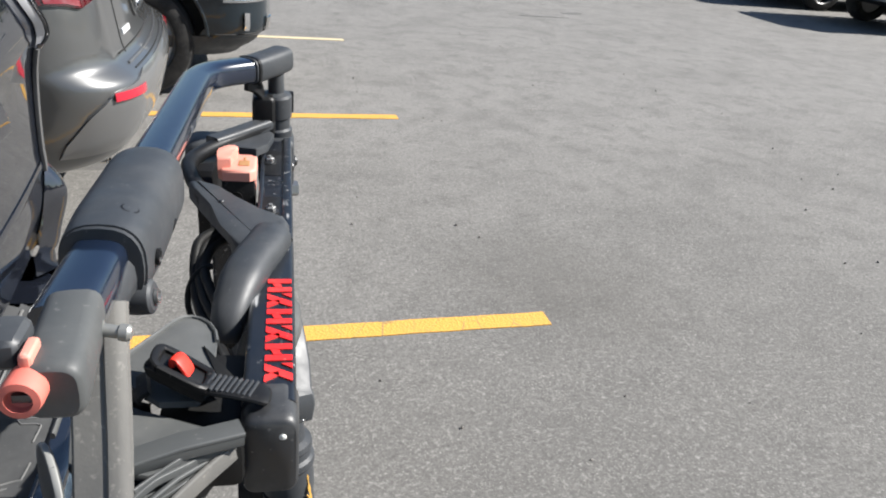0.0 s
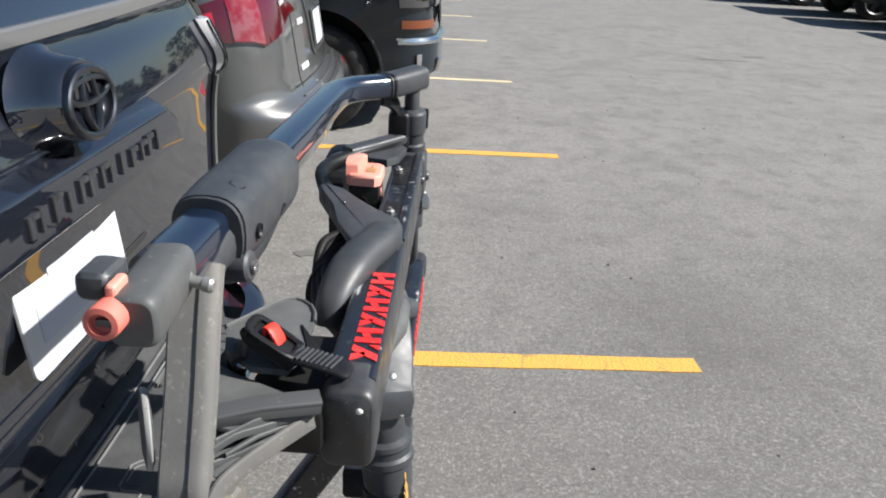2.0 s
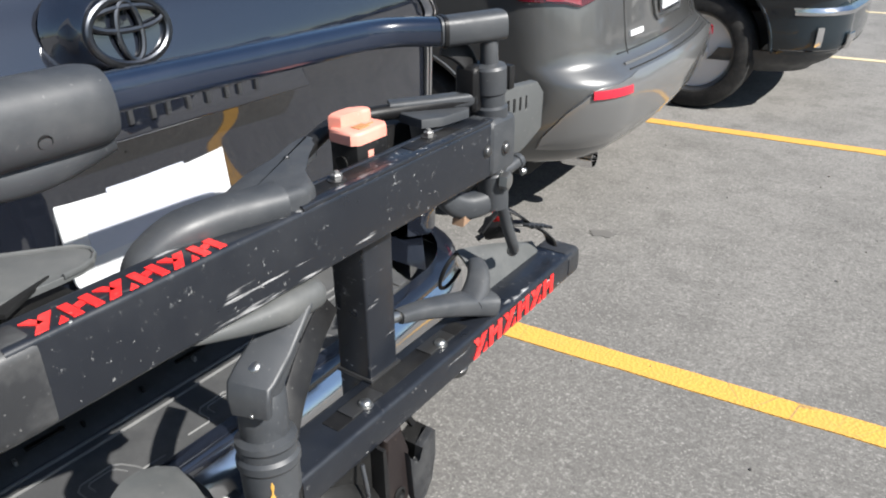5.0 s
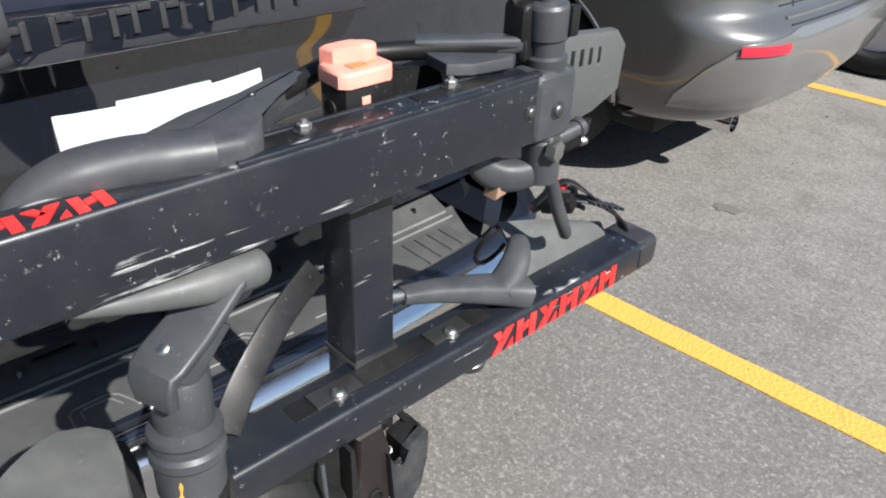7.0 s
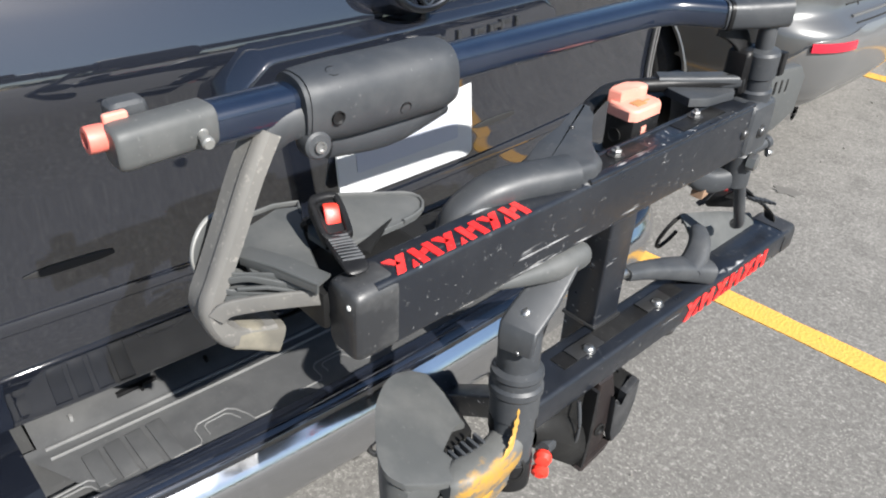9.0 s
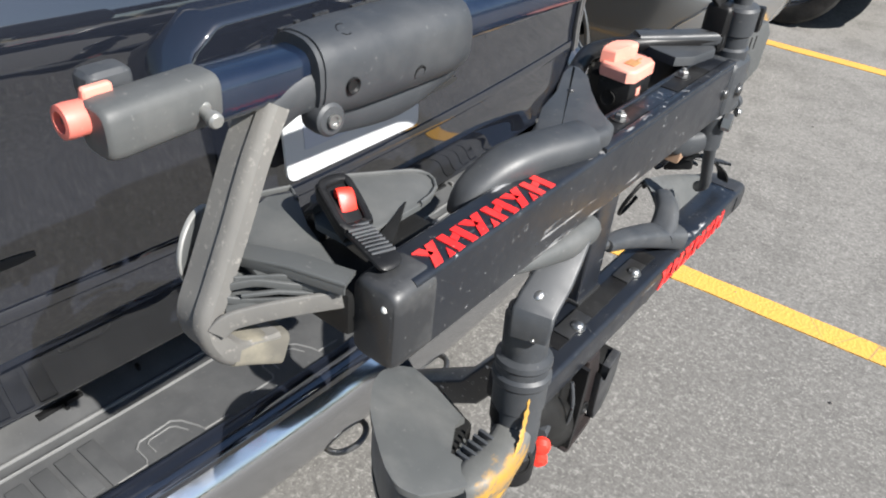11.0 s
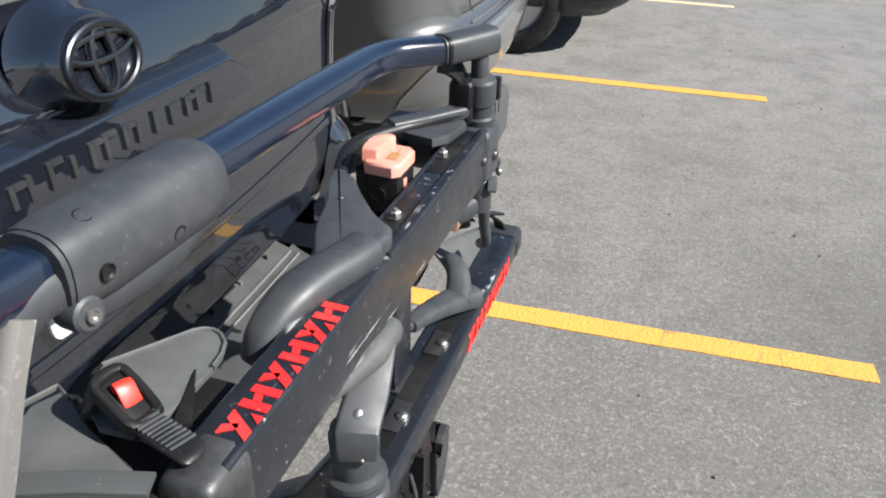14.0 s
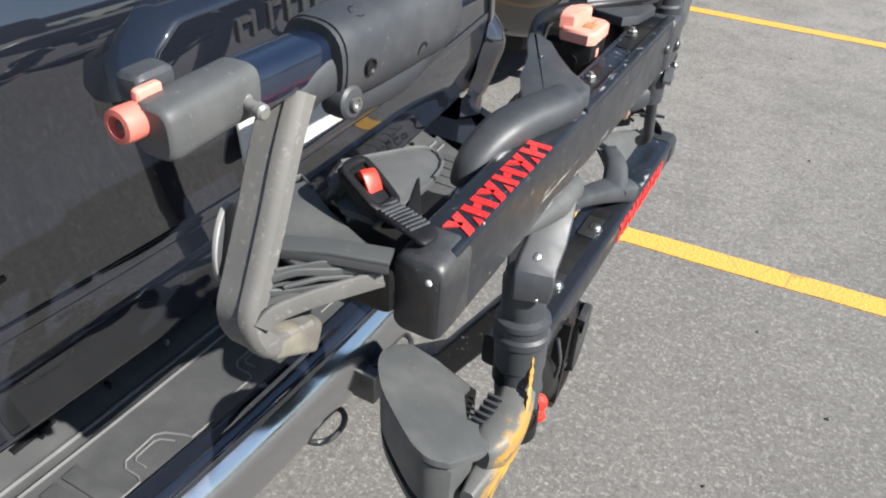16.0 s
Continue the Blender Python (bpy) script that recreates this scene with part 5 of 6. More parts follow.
rp("hook_foot", sweep(smooth_line([(-0.1725, 0.316, 1.0095), (-0.172, 0.334, 1.0015), (-0.1715, 0.351, 0.993), (-0.171, 0.363, 0.988)], 4), ring_profile(0.034, 0.044, 5, 22), (1, 0, 0), scales=[(0.70 + 0.30 * i / 12, 0.84 + 0.16 * i / 12) for i in range(13)]), MUD, hook, "foot of the hook caked with pale dried mud")
rp("hook_stem", sweep(smooth_line([(-0.181, 0.380, 1.196), (-0.177, 0.40, 1.206), (-0.172, 0.43, 1.206)], 5), ring_profile(0.03, 0.034, 3, 14)), GREY_PLASTIC, hook)
# far disc of the wheel hook
_dc, _dn = Vector((-0.210, 0.333, 1.084)), Vector((-1, -0.5, 0.05)).normalized()
_hd = rp("hook_disc", lathe([(0.027, 0.0), (0.031, 0.002), (0.031, 0.006), (0.02, 0.008)], _dc, _dn, 30), DUSTY_PLASTIC, hook)
_q = Vector((0, 0, 1)).rotation_difference(_dn)
FADED = make_plastic("faded_rim_plastic", (0.22, 0.22, 0.21), 0.55, (0.2, 0.2, 0.19), 0.5)
rp("disc_rim", sweep([_dc + _q @ Vector((0.031 * math.cos(t), 0.031 * math.sin(t), 0.004)) for t in np.linspace(0, 2 * math.pi, 37)], ring_profile(0.003, 0.005, 2, 8), (1, 0, 0)), FADED, _hd, "pale rim of the hook's disc")

# upper wheel cup beside the beam: a trough with ribs
def cup_leaf(outline, z, rise, thick=0.006):
    """A thin plate that rises towards the vehicle."""
    bm = slab(outline, thick, Matrix.Identity(4), 0.0015)
    for v in bm.verts:
        v.co.z += z + rise * max(0.0, -v.co.x - 0.12) - 0.5 * (v.co.y - 0.46) ** 2
    return bm


_tongue = [(-0.186, 0.450), (-0.152, 0.520), (-0.146, 0.527), (-0.139, 0.530), (-0.131, 0.528), (-0.122, 0.520), (-0.116, 0.506), (-0.113, 0.488), (-0.113, 0.430), (-0.121, 0.405), (-0.150, 0.400), (-0.178, 0.420)]
cup = rp("wheel_cup", cup_leaf(_tongue, 1.093, 0.15), DUSTY_PLASTIC, None, "dusty grey plastic wheel cup with ribs")
rp("cup_rim", sweep([(a, b, 1.099 + 0.15 * max(0.0, -a - 0.12) - 0.5 * (b - 0.46) ** 2) for a, b in _tongue[:8]], ring_profile(0.004, 0.006, 2, 8)), DUSTY_PLASTIC, cup)
rp("cup_leaf", cup_leaf([(-0.216, 0.405), (-0.205, 0.428), (-0.165, 0.403), (-0.115, 0.388), (-0.09, 0.368), (-0.15, 0.338), (-0.205, 0.345)], 1.082, 0.10), DUSTY_PLASTIC, cup)
rp("cup_slit", cup_leaf([(-0.124, 0.482), (-0.104, 0.420), (-0.091, 0.428)], 1.0965, 0.15, 0.004), CORE_BLACK, cup)
rp("cup_fin", sweep([(-0.175, 0.344, 1.090), (-0.13, 0.358, 1.096), (-0.086, 0.374, 1.094)], beam_profile(0.020, 0.0045, 0.0015), (0.25, 0.1, 1)), DUSTY_PLASTIC, cup)
rp("fin_lip", sweep([(-0.168, 0.337, 1.088), (-0.128, 0.350, 1.091), (-0.084, 0.366, 1.089)], beam_profile(0.003, 0.010, 0.001)), DUSTY_PLASTIC, cup)
_arch = smooth_line([(-0.154, 0.299, 1.046), (-0.149, 0.307, 1.055), (-0.138, 0.322, 1.060), (-0.118, 0.345, 1.066), (-0.092, 0.372, 1.073)], 5)
rp("cup_arch", sweep(_arch, beam_profile(0.0045, 0.017, 0.0015)), RUBBER, cup, "worn rubber lip under the cup")
def cup_wall(a, b):
    """The inner flank of the trough, between the lip and the fin."""
    p = Vector((-0.153, 0.310, 1.056)).lerp(Vector((-0.105, 0.366, 1.066)), a)
    q = Vector((-0.172, 0.338, 1.092)).lerp(Vector((-0.120, 0.372, 1.090)), a)
    m = p.lerp(q, b)
    return m + Vector((-0.028, 0.015, 0.0)) * math.sin(math.pi * b) + Vector((0, 0, 0.002 * math.sin(9 * a + 4 * b)))
rp("cup_wall", grid_shell(cup_wall, 14, 8, 0.004), DUSTY_PLASTIC, cup, "dusty inner wall of the cup")
rp("cup_rib", sweep([(-0.150, 0.322, 1.072), (-0.130, 0.342, 1.076), (-0.104, 0.368, 1.073)], beam_profile(0.004, 0.004, 0.0012)), DUSTY_PLASTIC, cup)
for _k, (_za, _zb, _w) in enumerate(((1.066, 1.068, 0.003), (1.080, 1.079, 0.0035), (1.086, 1.0835, 0.0025))):
    _rnd = random.Random(40 + _k)
    rp("cup_rib", sweep(smooth_line([(-0.158 + 0.014 * q + _rnd.uniform(-0.002, 0.002), 0.314 + 0.004 * _k + 0.0135 * q, _za + (_zb - _za) * q / 4 + _rnd.uniform(-0.003, 0.003)) for q in range(5)], 3), beam_profile(_w, 0.007, 0.001)), DUSTY_PLASTIC, cup)
rp("leaf_rim", sweep([(-0.221, 0.372, 1.096), (-0.222, 0.405, 1.096), (-0.214, 0.430, 1.095), (-0.196, 0.421, 1.094)], ring_profile(0.004, 0.006, 2, 8)), DUSTY_PLASTIC, cup)
rp("cup_web", rbox((-0.155, 0.37, 1.035), (-0.084, 0.50, 1.080), 0.01), CORE_BLACK, cup)
# strap with a red buckle
BUCKLE_AT = Vector((-0.128, 0.414, 1.110))


def leaning(bm):
    """Lifts the buckle's inner end."""
    for v in bm.verts:
        v.co = BUCKLE_AT + (v.co - BUCKLE_AT) * 0.84
        v.co.z += 0.40 * max(0.0, -0.113 - v.co.x) - 0.003
    return bm


buckle = rp("buckle", leaning(sweep([(-0.162, 0.422, 1.108), (-0.155, 0.420, 1.111), (-0.118, 0.411, 1.108), (-0.110, 0.409, 1.104)], ring_profile(0.036, 0.018, 4, 18), scales=[0.8, 1, 1, 0.85])), BLACK_PLASTIC, None, "black plastic buckle with a red lever on the strap")
rp("buckle_frame", leaning(sweep(smooth_line([(-0.154, 0.405, 1.119), (-0.118, 0.396, 1.116), (-0.111, 0.402, 1.115), (-0.109, 0.418, 1.115), (-0.113, 0.425, 1.116), (-0.148, 0.436, 1.119), (-0.156, 0.431, 1.120), (-0.158, 0.412, 1.120), (-0.154, 0.405, 1.119)], 3), ring_profile(0.009, 0.011, 3, 10))), BLACK_PLASTIC, buckle)
rp("red_lever", leaning(sweep(smooth_line([(-0.143, 0.4205, 1.112), (-0.141, 0.4200, 1.124), (-0.136, 0.4182, 1.127), (-0.129, 0.4155, 1.119), (-0.126, 0.4150, 1.109)], 4), ring_profile(0.018, 0.006, 4, 12))), RED, buckle, "red release lever")
ladder = rp("ladder_strap", sweep(smooth_line([(-0.118, 0.410, 1.110), (-0.10, 0.404, 1.111), (-0.086, 0.401, 1.1095), (-0.072, 0.399, 1.1065), (-0.064, 0.398, 1.103)], 4), ring_profile(0.024, 0.005, 4, 12), scales=[1] * 14 + [0.92, 0.75, 0.4]), BLACK_PLASTIC, buckle, "black ridged ratchet strap")
for _k in range(9):
    _t = _k / 8
    rp("strap_ridge", sweep([(-0.112 + 0.034 * _t - 0.0035, 0.4075 - 0.0065 * _t - 0.0095, 1.1145 - 0.0042 * _t), (-0.112 + 0.034 * _t + 0.0035, 0.4075 - 0.0065 * _t + 0.0095, 1.1145 - 0.0042 * _t)], ring_profile(0.0028, 0.0035, 2, 6)), GREY_PLASTIC, ladder)
rp("strap_web", sweep(smooth_line([(-0.160, 0.418, 1.108), (-0.172, 0.415, 1.098), (-0.170, 0.410, 1.075), (-0.150, 0.40, 1.055)], 4), ring_profile(0.03, 0.006, 4, 12)), BLACK_PLASTIC, buckle)

# moulded frame holder on the upper beam with its bent rod
_hs = smooth_line([(-0.111, 0.543, 1.062), (-0.107, 0.556, 1.084), (-0.099, 0.585, 1.100), (-0.089, 0.622, 1.106), (-0.077, 0.657, 1.107), (-0.068, 0.690, 1.106)], 6)
holder = rp("wheel_holder", sweep(_hs, ring_profile(0.046, 0.038, 2.4, 20), scales=[0.5 + 0.5 * min(1, (i / 14) ** 0.7) for i in range(31)]), GREY_PLASTIC, None, "grey moulded wheel holder over the beam")
_web = [(-0.048, 0.708), (-0.054, 0.728), (-0.084, 0.746), (-0.120, 0.774), (-0.145, 0.810), (-0.157, 0.838), (-0.174, 0.834), (-0.160, 0.800), (-0.140, 0.755), (-0.116, 0.702), (-0.106, 0.640), (-0.066, 0.636)]
rp("holder_web", slab(_web, 0.026, Matrix.Translation((0, 0, 1.0925)), 0.010, 4), GREY_PLASTIC, holder, "", 60)
rp("holder_screw", bolt((-0.128, 0.762, 1.1185), (-0.1, 0, 1), 0.003, 0.003), DARK_STEEL, holder)
rod = rp("bent_rod", pipe([(-0.150, 0.800, 1.104), (-0.158, 0.822, 1.106), (-0.170, 0.855, 1.109), (-0.180, 0.893, 1.112), (-0.178, 0.925, 1.113), (-0.164, 0.955, 1.114), (-0.140, 0.988, 1.116), (-0.105, 1.030, 1.120), (-0.080, 1.060, 1.123)], 0.0105), BLACK_PLASTIC, None, "bent black rod beside the clamp")
rp("rod_cover", merged(slab([(-0.152, 0.985), (-0.132, 0.973), (-0.094, 0.966), (-0.078, 0.988), (-0.070, 1.040), (-0.084, 1.062), (-0.108, 1.050)], 0.012, Matrix.Translation((0, 0, 1.104)), 0.003), sweep([(-0.156, 0.978, 1.119), (-0.120, 1.018, 1.121), (-0.078, 1.066, 1.124)], beam_profile(0.026, 0.018, 0.005))), GREY_PLASTIC, rod, "dark grey channel that covers the rod")

rp("rod_block", rbox((-0.205, 1.035, 1.030), (-0.112, 1.105, 1.100), 0.024, 4), GREY_PLASTIC, rod, "rounded grey block behind the channel", 50)

# clamp block with a faded red cap
clamp = rp("clamp_block", rbox((-0.134, 0.838, 1.066), (-0.092, 0.895, 1.120), 0.004), BLACK_PLASTIC, None, "black clamp block with a faded red cap")
_thumb = [(p.x - 0.004, p.y) for p in smooth_line([(-0.134, 0.842, 0), (-0.136, 0.866, 0), (-0.133, 0.886, 0), (-0.123, 0.896, 0), (-0.112, 0.893, 0), (-0.111, 0.882, 0), (-0.116, 0.868, 0), (-0.118, 0.846, 0)], 3)]
rp("clamp_cap", merged(slab([(-0.138, 0.846), (-0.132, 0.836), (-0.098, 0.834), (-0.090, 0.842), (-0.090, 0.890), (-0.098, 0.898), (-0.128, 0.899), (-0.137, 0.888)], 0.015, Matrix.Translation((0, 0, 1.1165)), 0.004, 3), slab(_thumb, 0.017, Matrix.Translation((0, 0, 1.1285)), 0.004, 3)), PINK, clamp, "sun-faded red cap", 45)
rp("cap_notch", merged(rbox((-0.113, 0.852, 1.130), (-0.099, 0.872, 1.1325), 0.001), rbox((-0.107, 0.868, 1.130), (-0.104, 0.884, 1.1325), 0.0008)), RUST, clamp)
rp("clamp_hole", lathe([(0.009, 0), (0.009, 0.002), (0.006, 0.0005)], (-0.116, 0.8375, 1.092), (0, -1, 0), 14), CORE_BLACK, clamp)
rp("clamp_mark", rbox((-0.0925, 0.856, 1.096), (-0.0908, 0.866, 1.106), 0.0005), PINK, clamp)

# bracket behind the upper hub: slotted plate and a lock pin
plate = rp("slotted_plate", slab([(0, 0.02), (0.03, 0), (0.075, 0.01), (0.115, 0.03), (0.12, 0.085), (0.105, 0.105), (0.03, 0.112), (0, 0.09)], 0.014, basis((-0.085, 1.11, 1.01), (0.15, 0.95, 0.05), (0, 0, 1)), 0.004), DUSTY_PLASTIC, None, "grey plastic wheel rest with slots")
for _k in range(4):
    rp("slot", rbox((-0.0738 + 0.002 * _k, 1.135 + 0.014 * _k, 1.085), (-0.0655 + 0.002 * _k, 1.141 + 0.014 * _k, 1.105), 0.001), CORE_BLACK, plate)
pin = rp("lock_pin", pipe([(-0.062, 1.105, 1.004), (-0.056, 1.148, 1.012)], 0.010, smooth=False), GREY_PLASTIC, None, "grey lock pin under the wheel rest")
rp("pin_head", lathe([(0.009, 0), (0.012, 0.002), (0.012, 0.010), (0.008, 0.012)], (-0.056, 1.146, 1.0115), (0.05, 1, 0.2), 16), GREY_PLASTIC, pin)
rp("pin_bolt", bolt((-0.046, 1.146, 1.0), (0.6, 0.8, 0), 0.005, 0.009), STEEL, pin)

# arm hub of the lower tray, below the upper beam
hub_low = hub((-0.060, 0.628, 0.930), (-0.034, 0.606, 0.655),
              [(0.0160, 0.036), (0.0264, 0.038), (0.0280, 0.045), (0.0256, 0.05), (0.0272, 0.075), (0.0296, 0.12), (0.0288, 0.125), (0.0292, 0.145), (0.0312, 0.147), (0.0320, 0.180), (0.0344, 0.184), (0.0344, 0.192), (0.0312, 0.196), (0.0312, 0.204), (0.0336, 0.208), (0.0328, 0.214), (0.0256, 0.218), (0.0240, 0.275), (0.0160, 0.278)],
              GREY_PLASTIC, "round grey plastic pivot of the lower arm")
rp("hub_grille", lathe([(0.020, 0), (0.021, 0.003), (0.017, 0.004), (0.015, 0.0)], (-0.024, 0.594, 0.732), (0.75, -0.55, 0.3), 20), CORE_BLACK, hub_low)
rp("dark_ring", lathe([(0.029, 0.0), (0.0308, 0.001), (0.0308, 0.022), (0.029, 0.023)], (-0.0478, 0.6177, 0.7735), (-0.026, 0.022, 0.275), 32), BLACK_PLASTIC, hub_low)
rp("bottom_cap", lathe([(0.018, 0.0), (0.0285, 0.003), (0.0300, 0.03), (0.0300, 0.044), (0.027, 0.046)], (-0.0372, 0.6085, 0.688), (-0.026, 0.022, 0.275), 32), BLACK_PLASTIC, hub_low)
_strap = [(-0.042, 0.600, 0.914), (-0.041, 0.599, 0.934), (-0.043, 0.603, 0.945), (-0.045, 0.614, 0.951), (-0.046, 0.640, 0.970), (-0.050, 0.664, 0.988), (-0.054, 0.684, 1.003)]
neck = rp("arm_bracket", merged(sweep(_strap, beam_profile(0.046, 0.012, 0.004), (0.38, -0.93, 0.25), scales=[0.92, 1.0, 1.02, 1.02, 0.98, 0.94, 0.9]), lathe([(0.0255, 0), (0.0265, 0.003), (0.0265, 0.050), (0.024, 0.054)], (-0.055, 0.624, 0.868), (-0.026, 0.022, 0.275), 28), sweep([(-0.050, 0.622, 0.925), (-0.052, 0.640, 0.945), (-0.054, 0.662, 0.968)], beam_profile(0.032, 0.030, 0.006))), GREY_PLASTIC, hub_low, "grey arm bracket with a bolt")
rp("bracket_bolt", bolt((-0.049, 0.617, 0.957), (0.1, -0.55, 1), 0.0075, 0.006), STEEL, neck)
rp("lip_screw", bolt((-0.033, 0.5925, 0.920), (0.1, -1, 0), 0.0022, 0.002), STEEL, neck)
rp("bracket_tube", sweep(smooth_line([(-0.056, 0.555, 1.018), (-0.054, 0.60, 1.010), (-0.052, 0.65, 1.003), (-0.052, 0.690, 1.000), (-0.052, 0.716, 1.000)], 4), ring_profile(0.036, 0.034, 2.4, 16), scales=[0.2 + 0.8 * min(1, i / 9) for i in range(15)] + [0.92, 0.7]), DUSTY_PLASTIC, neck)
rp("bracket_web", sweep([(-0.110, 0.712, 0.934), (-0.095, 0.715, 0.965), (-0.065, 0.700, 0.995)], beam_profile(0.030, 0.016, 0.004)), GREY_PLASTIC, neck)
# lower wheel cup: two domed flanges on a toothed arm
CUP_EDGE = [(-0.047, 0.441), (-0.068, 0.431), (-0.095, 0.438), (-0.150, 0.477), (-0.176, 0.504), (-0.195, 0.533), (-0.202, 0.562), (-0.195, 0.583), (-0.182, 0.594)]
CUP_SLOT = [(-0.145, 0.588), (-0.090, 0.575), (-0.091, 0.552), (-0.066, 0.510), (-0.050, 0.521), (-0.023, 0.508), (-0.030, 0.476)]


def cup_flange(z, thick, outline, bevel=0.003):
    """A gently domed flange of the cup, sloping a little."""
    bm = slab(outline, thick, Matrix.Identity(4), bevel)
    top = max(v.co.z for v in bm.verts)
    for v in bm.verts:
        r2 = ((v.co.x + 0.11) ** 2 + (v.co.y - 0.51) ** 2) / 0.01
        v.co.z += z - top - 0.14 * (v.co.x + 0.078) - 0.25 * (v.co.y - 0.512) - 0.004 * r2
    return bm


_edge = [(p.x, p.y) for p in smooth_line([(a, b, 0) for a, b in CUP_EDGE], 3)]
lcup = rp("wheel_cup", cup_flange(0.789, 0.010, _edge + CUP_SLOT), DUSTY_PLASTIC, None, "rounded grey plastic wheel cup on the lower arm")
rp("cup_back", cup_flange(0.779, 0.03, [(a * 0.93 - 0.004, b + 0.008) for a, b in _edge] + [(-0.14, 0.600), (-0.085, 0.584), (-0.07, 0.53)], 0.004), CORE_BLACK, lcup)
rp("cup_skirt", cup_flange(0.7735, 0.066, [(a * 0.985 - 0.001, b + 0.003) for a, b in _edge] + [(-0.150, 0.592), (-0.085, 0.575), (-0.048, 0.520), (-0.040, 0.480)], 0.004), DUSTY_PLASTIC, lcup, "grey skirt of the cup under its flange")
rp("cup_lower_plate", cup_flange(0.690, 0.012, [(a + 0.004, b + 0.002) for a, b in _edge] + [(-0.06, 0.59), (-0.02, 0.54), (-0.03, 0.476)]), DUSTY_PLASTIC, lcup)
rp("cup_arm", sweep(smooth_line([(-0.034, 0.490, 0.766), (-0.031, 0.510, 0.764), (-0.029, 0.540, 0.760), (-0.033, 0.575, 0.758), (-0.040, 0.606, 0.758)], 5), ring_profile(0.046, 0.052, 3.4, 20), scales=[(0.5 + 0.5 * min(1, i / 5), 0.55 + 0.45 * min(1, i / 6)) for i in range(21)]), SPLASHED, lcup, "grey arm of the cup splashed with yellow paint")
rp("arm_web", sweep([(-0.030, 0.452, 0.735), (-0.028, 0.50, 0.728), (-0.03, 0.56, 0.726), (-0.036, 0.60, 0.73)], beam_profile(0.03, 0.05, 0.008), scales=[0.5, 1, 1, 1]), SPLASHED, lcup)
for _k in range(5):
    rp("arm_tooth", rbox((-0.062, 0.518 + 0.0105 * _k, 0.765), (-0.042, 0.5225 + 0.0105 * _k, 0.787), 0.0015), GREY_PLASTIC, lcup)
def drip(seed, pts, w):
    """A thin, uneven strand of dried paint."""
    rnd = random.Random(seed)
    q = smooth_line(pts, 6)
    rp("paint_drip", sweep(q, ring_profile(w, 0.003, 2.2, 8), (1, -0.5, 0), scales=[(0.35 + 0.65 * rnd.random()) * (1 - 0.75 * (i / (len(q) - 1)) ** 2) for i in range(len(q))]), YELLOW, lcup, "dried yellow paint")


drip(1, [(-0.012, 0.560, 0.776), (-0.015, 0.574, 0.782), (-0.020, 0.588, 0.794), (-0.024, 0.597, 0.815), (-0.026, 0.600, 0.832)], 0.012)
drip(2, [(-0.014, 0.566, 0.768), (-0.016, 0.580, 0.778), (-0.021, 0.592, 0.790), (-0.026, 0.598, 0.802)], 0.009)
drip(3, [(-0.012, 0.556, 0.760), (-0.016, 0.574, 0.764), (-0.021, 0.588, 0.770), (-0.025, 0.596, 0.782)], 0.007)
drip(4, [(-0.010, 0.535, 0.752), (-0.012, 0.512, 0.742), (-0.016, 0.485, 0.722), (-0.020, 0.470, 0.695), (-0.022, 0.462, 0.665)], 0.014)
drip(5, [(-0.009, 0.545, 0.744), (-0.012, 0.527, 0.728), (-0.016, 0.508, 0.706), (-0.020, 0.495, 0.676)], 0.012)

BROWN_BLACK = make_plastic("dusty_brown_black_plastic", (0.014, 0.011, 0.011), 0.45, (0.10, 0.075, 0.06), 0.3)
# clamp hardware hanging under the lower beam
_yz = lambda x: basis((x, 0, 0), (0, 1, 0), (0, 0, 1))
def bulge(a, b):
    """The rounded black body of the clamp, wider below."""
    t, w = a * 2 * math.pi, b
    y = 0.676 + 0.108 * w
    r = 0.020 + 0.018 * math.sin(math.pi * min(1.0, w * 1.15) * 0.62)
    z = 0.705 - 0.090 * w ** 1.3 + r * (1.25 + 0.2 * w) * math.sin(t)
    return Vector((-0.064 + r * 0.85 * math.cos(t), y, z))


low_clamp = rp("lower_clamp", merged(grid_shell(bulge, 22, 12), slab([(0.700, 0.736), (0.786, 0.736), (0.786, 0.600), (0.770, 0.600), (0.735, 0.660)], 0.030, _yz(-0.082), 0.008, 3)), CORE_BLACK, None, "black clamp hardware under the lower beam", 45)
rp("clamp_plate", slab([(0.784, 0.736), (0.790, 0.736), (0.794, 0.670), (0.790, 0.600), (0.784, 0.578), (0.779, 0.582), (0.785, 0.640)], 0.060, _yz(-0.092), 0.001), BLACK_PLASTIC, low_clamp)
rp("clamp_housing", slab([(0.800, 0.736), (0.838, 0.736), (0.848, 0.690), (0.852, 0.640), (0.846, 0.588), (0.832, 0.574), (0.802, 0.568), (0.796, 0.610)], 0.048, _yz(-0.090), 0.008, 3), BROWN_BLACK, low_clamp, "dusty brown-black clamp housing")
rp("clamp_eye", lathe([(0.010, 0), (0.011, 0.003), (0.008, 0.004), (0.006, 0.0005)], (-0.042, 0.824, 0.628), (1, -0.1, 0.1), 18), CORE_BLACK, low_clamp)
rp("lower_latch", slab([(0.840, 0.690), (0.846, 0.672), (0.856, 0.662), (0.864, 0.664), (0.866, 0.684), (0.894, 0.698), (0.900, 0.692), (0.898, 0.650), (0.891, 0.610), (0.876, 0.590), (0.856, 0.584), (0.846, 0.610), (0.842, 0.66)], 0.012, _yz(-0.044), 0.003), CAP_BLACK, low_clamp, "scuffed black latch jaw")
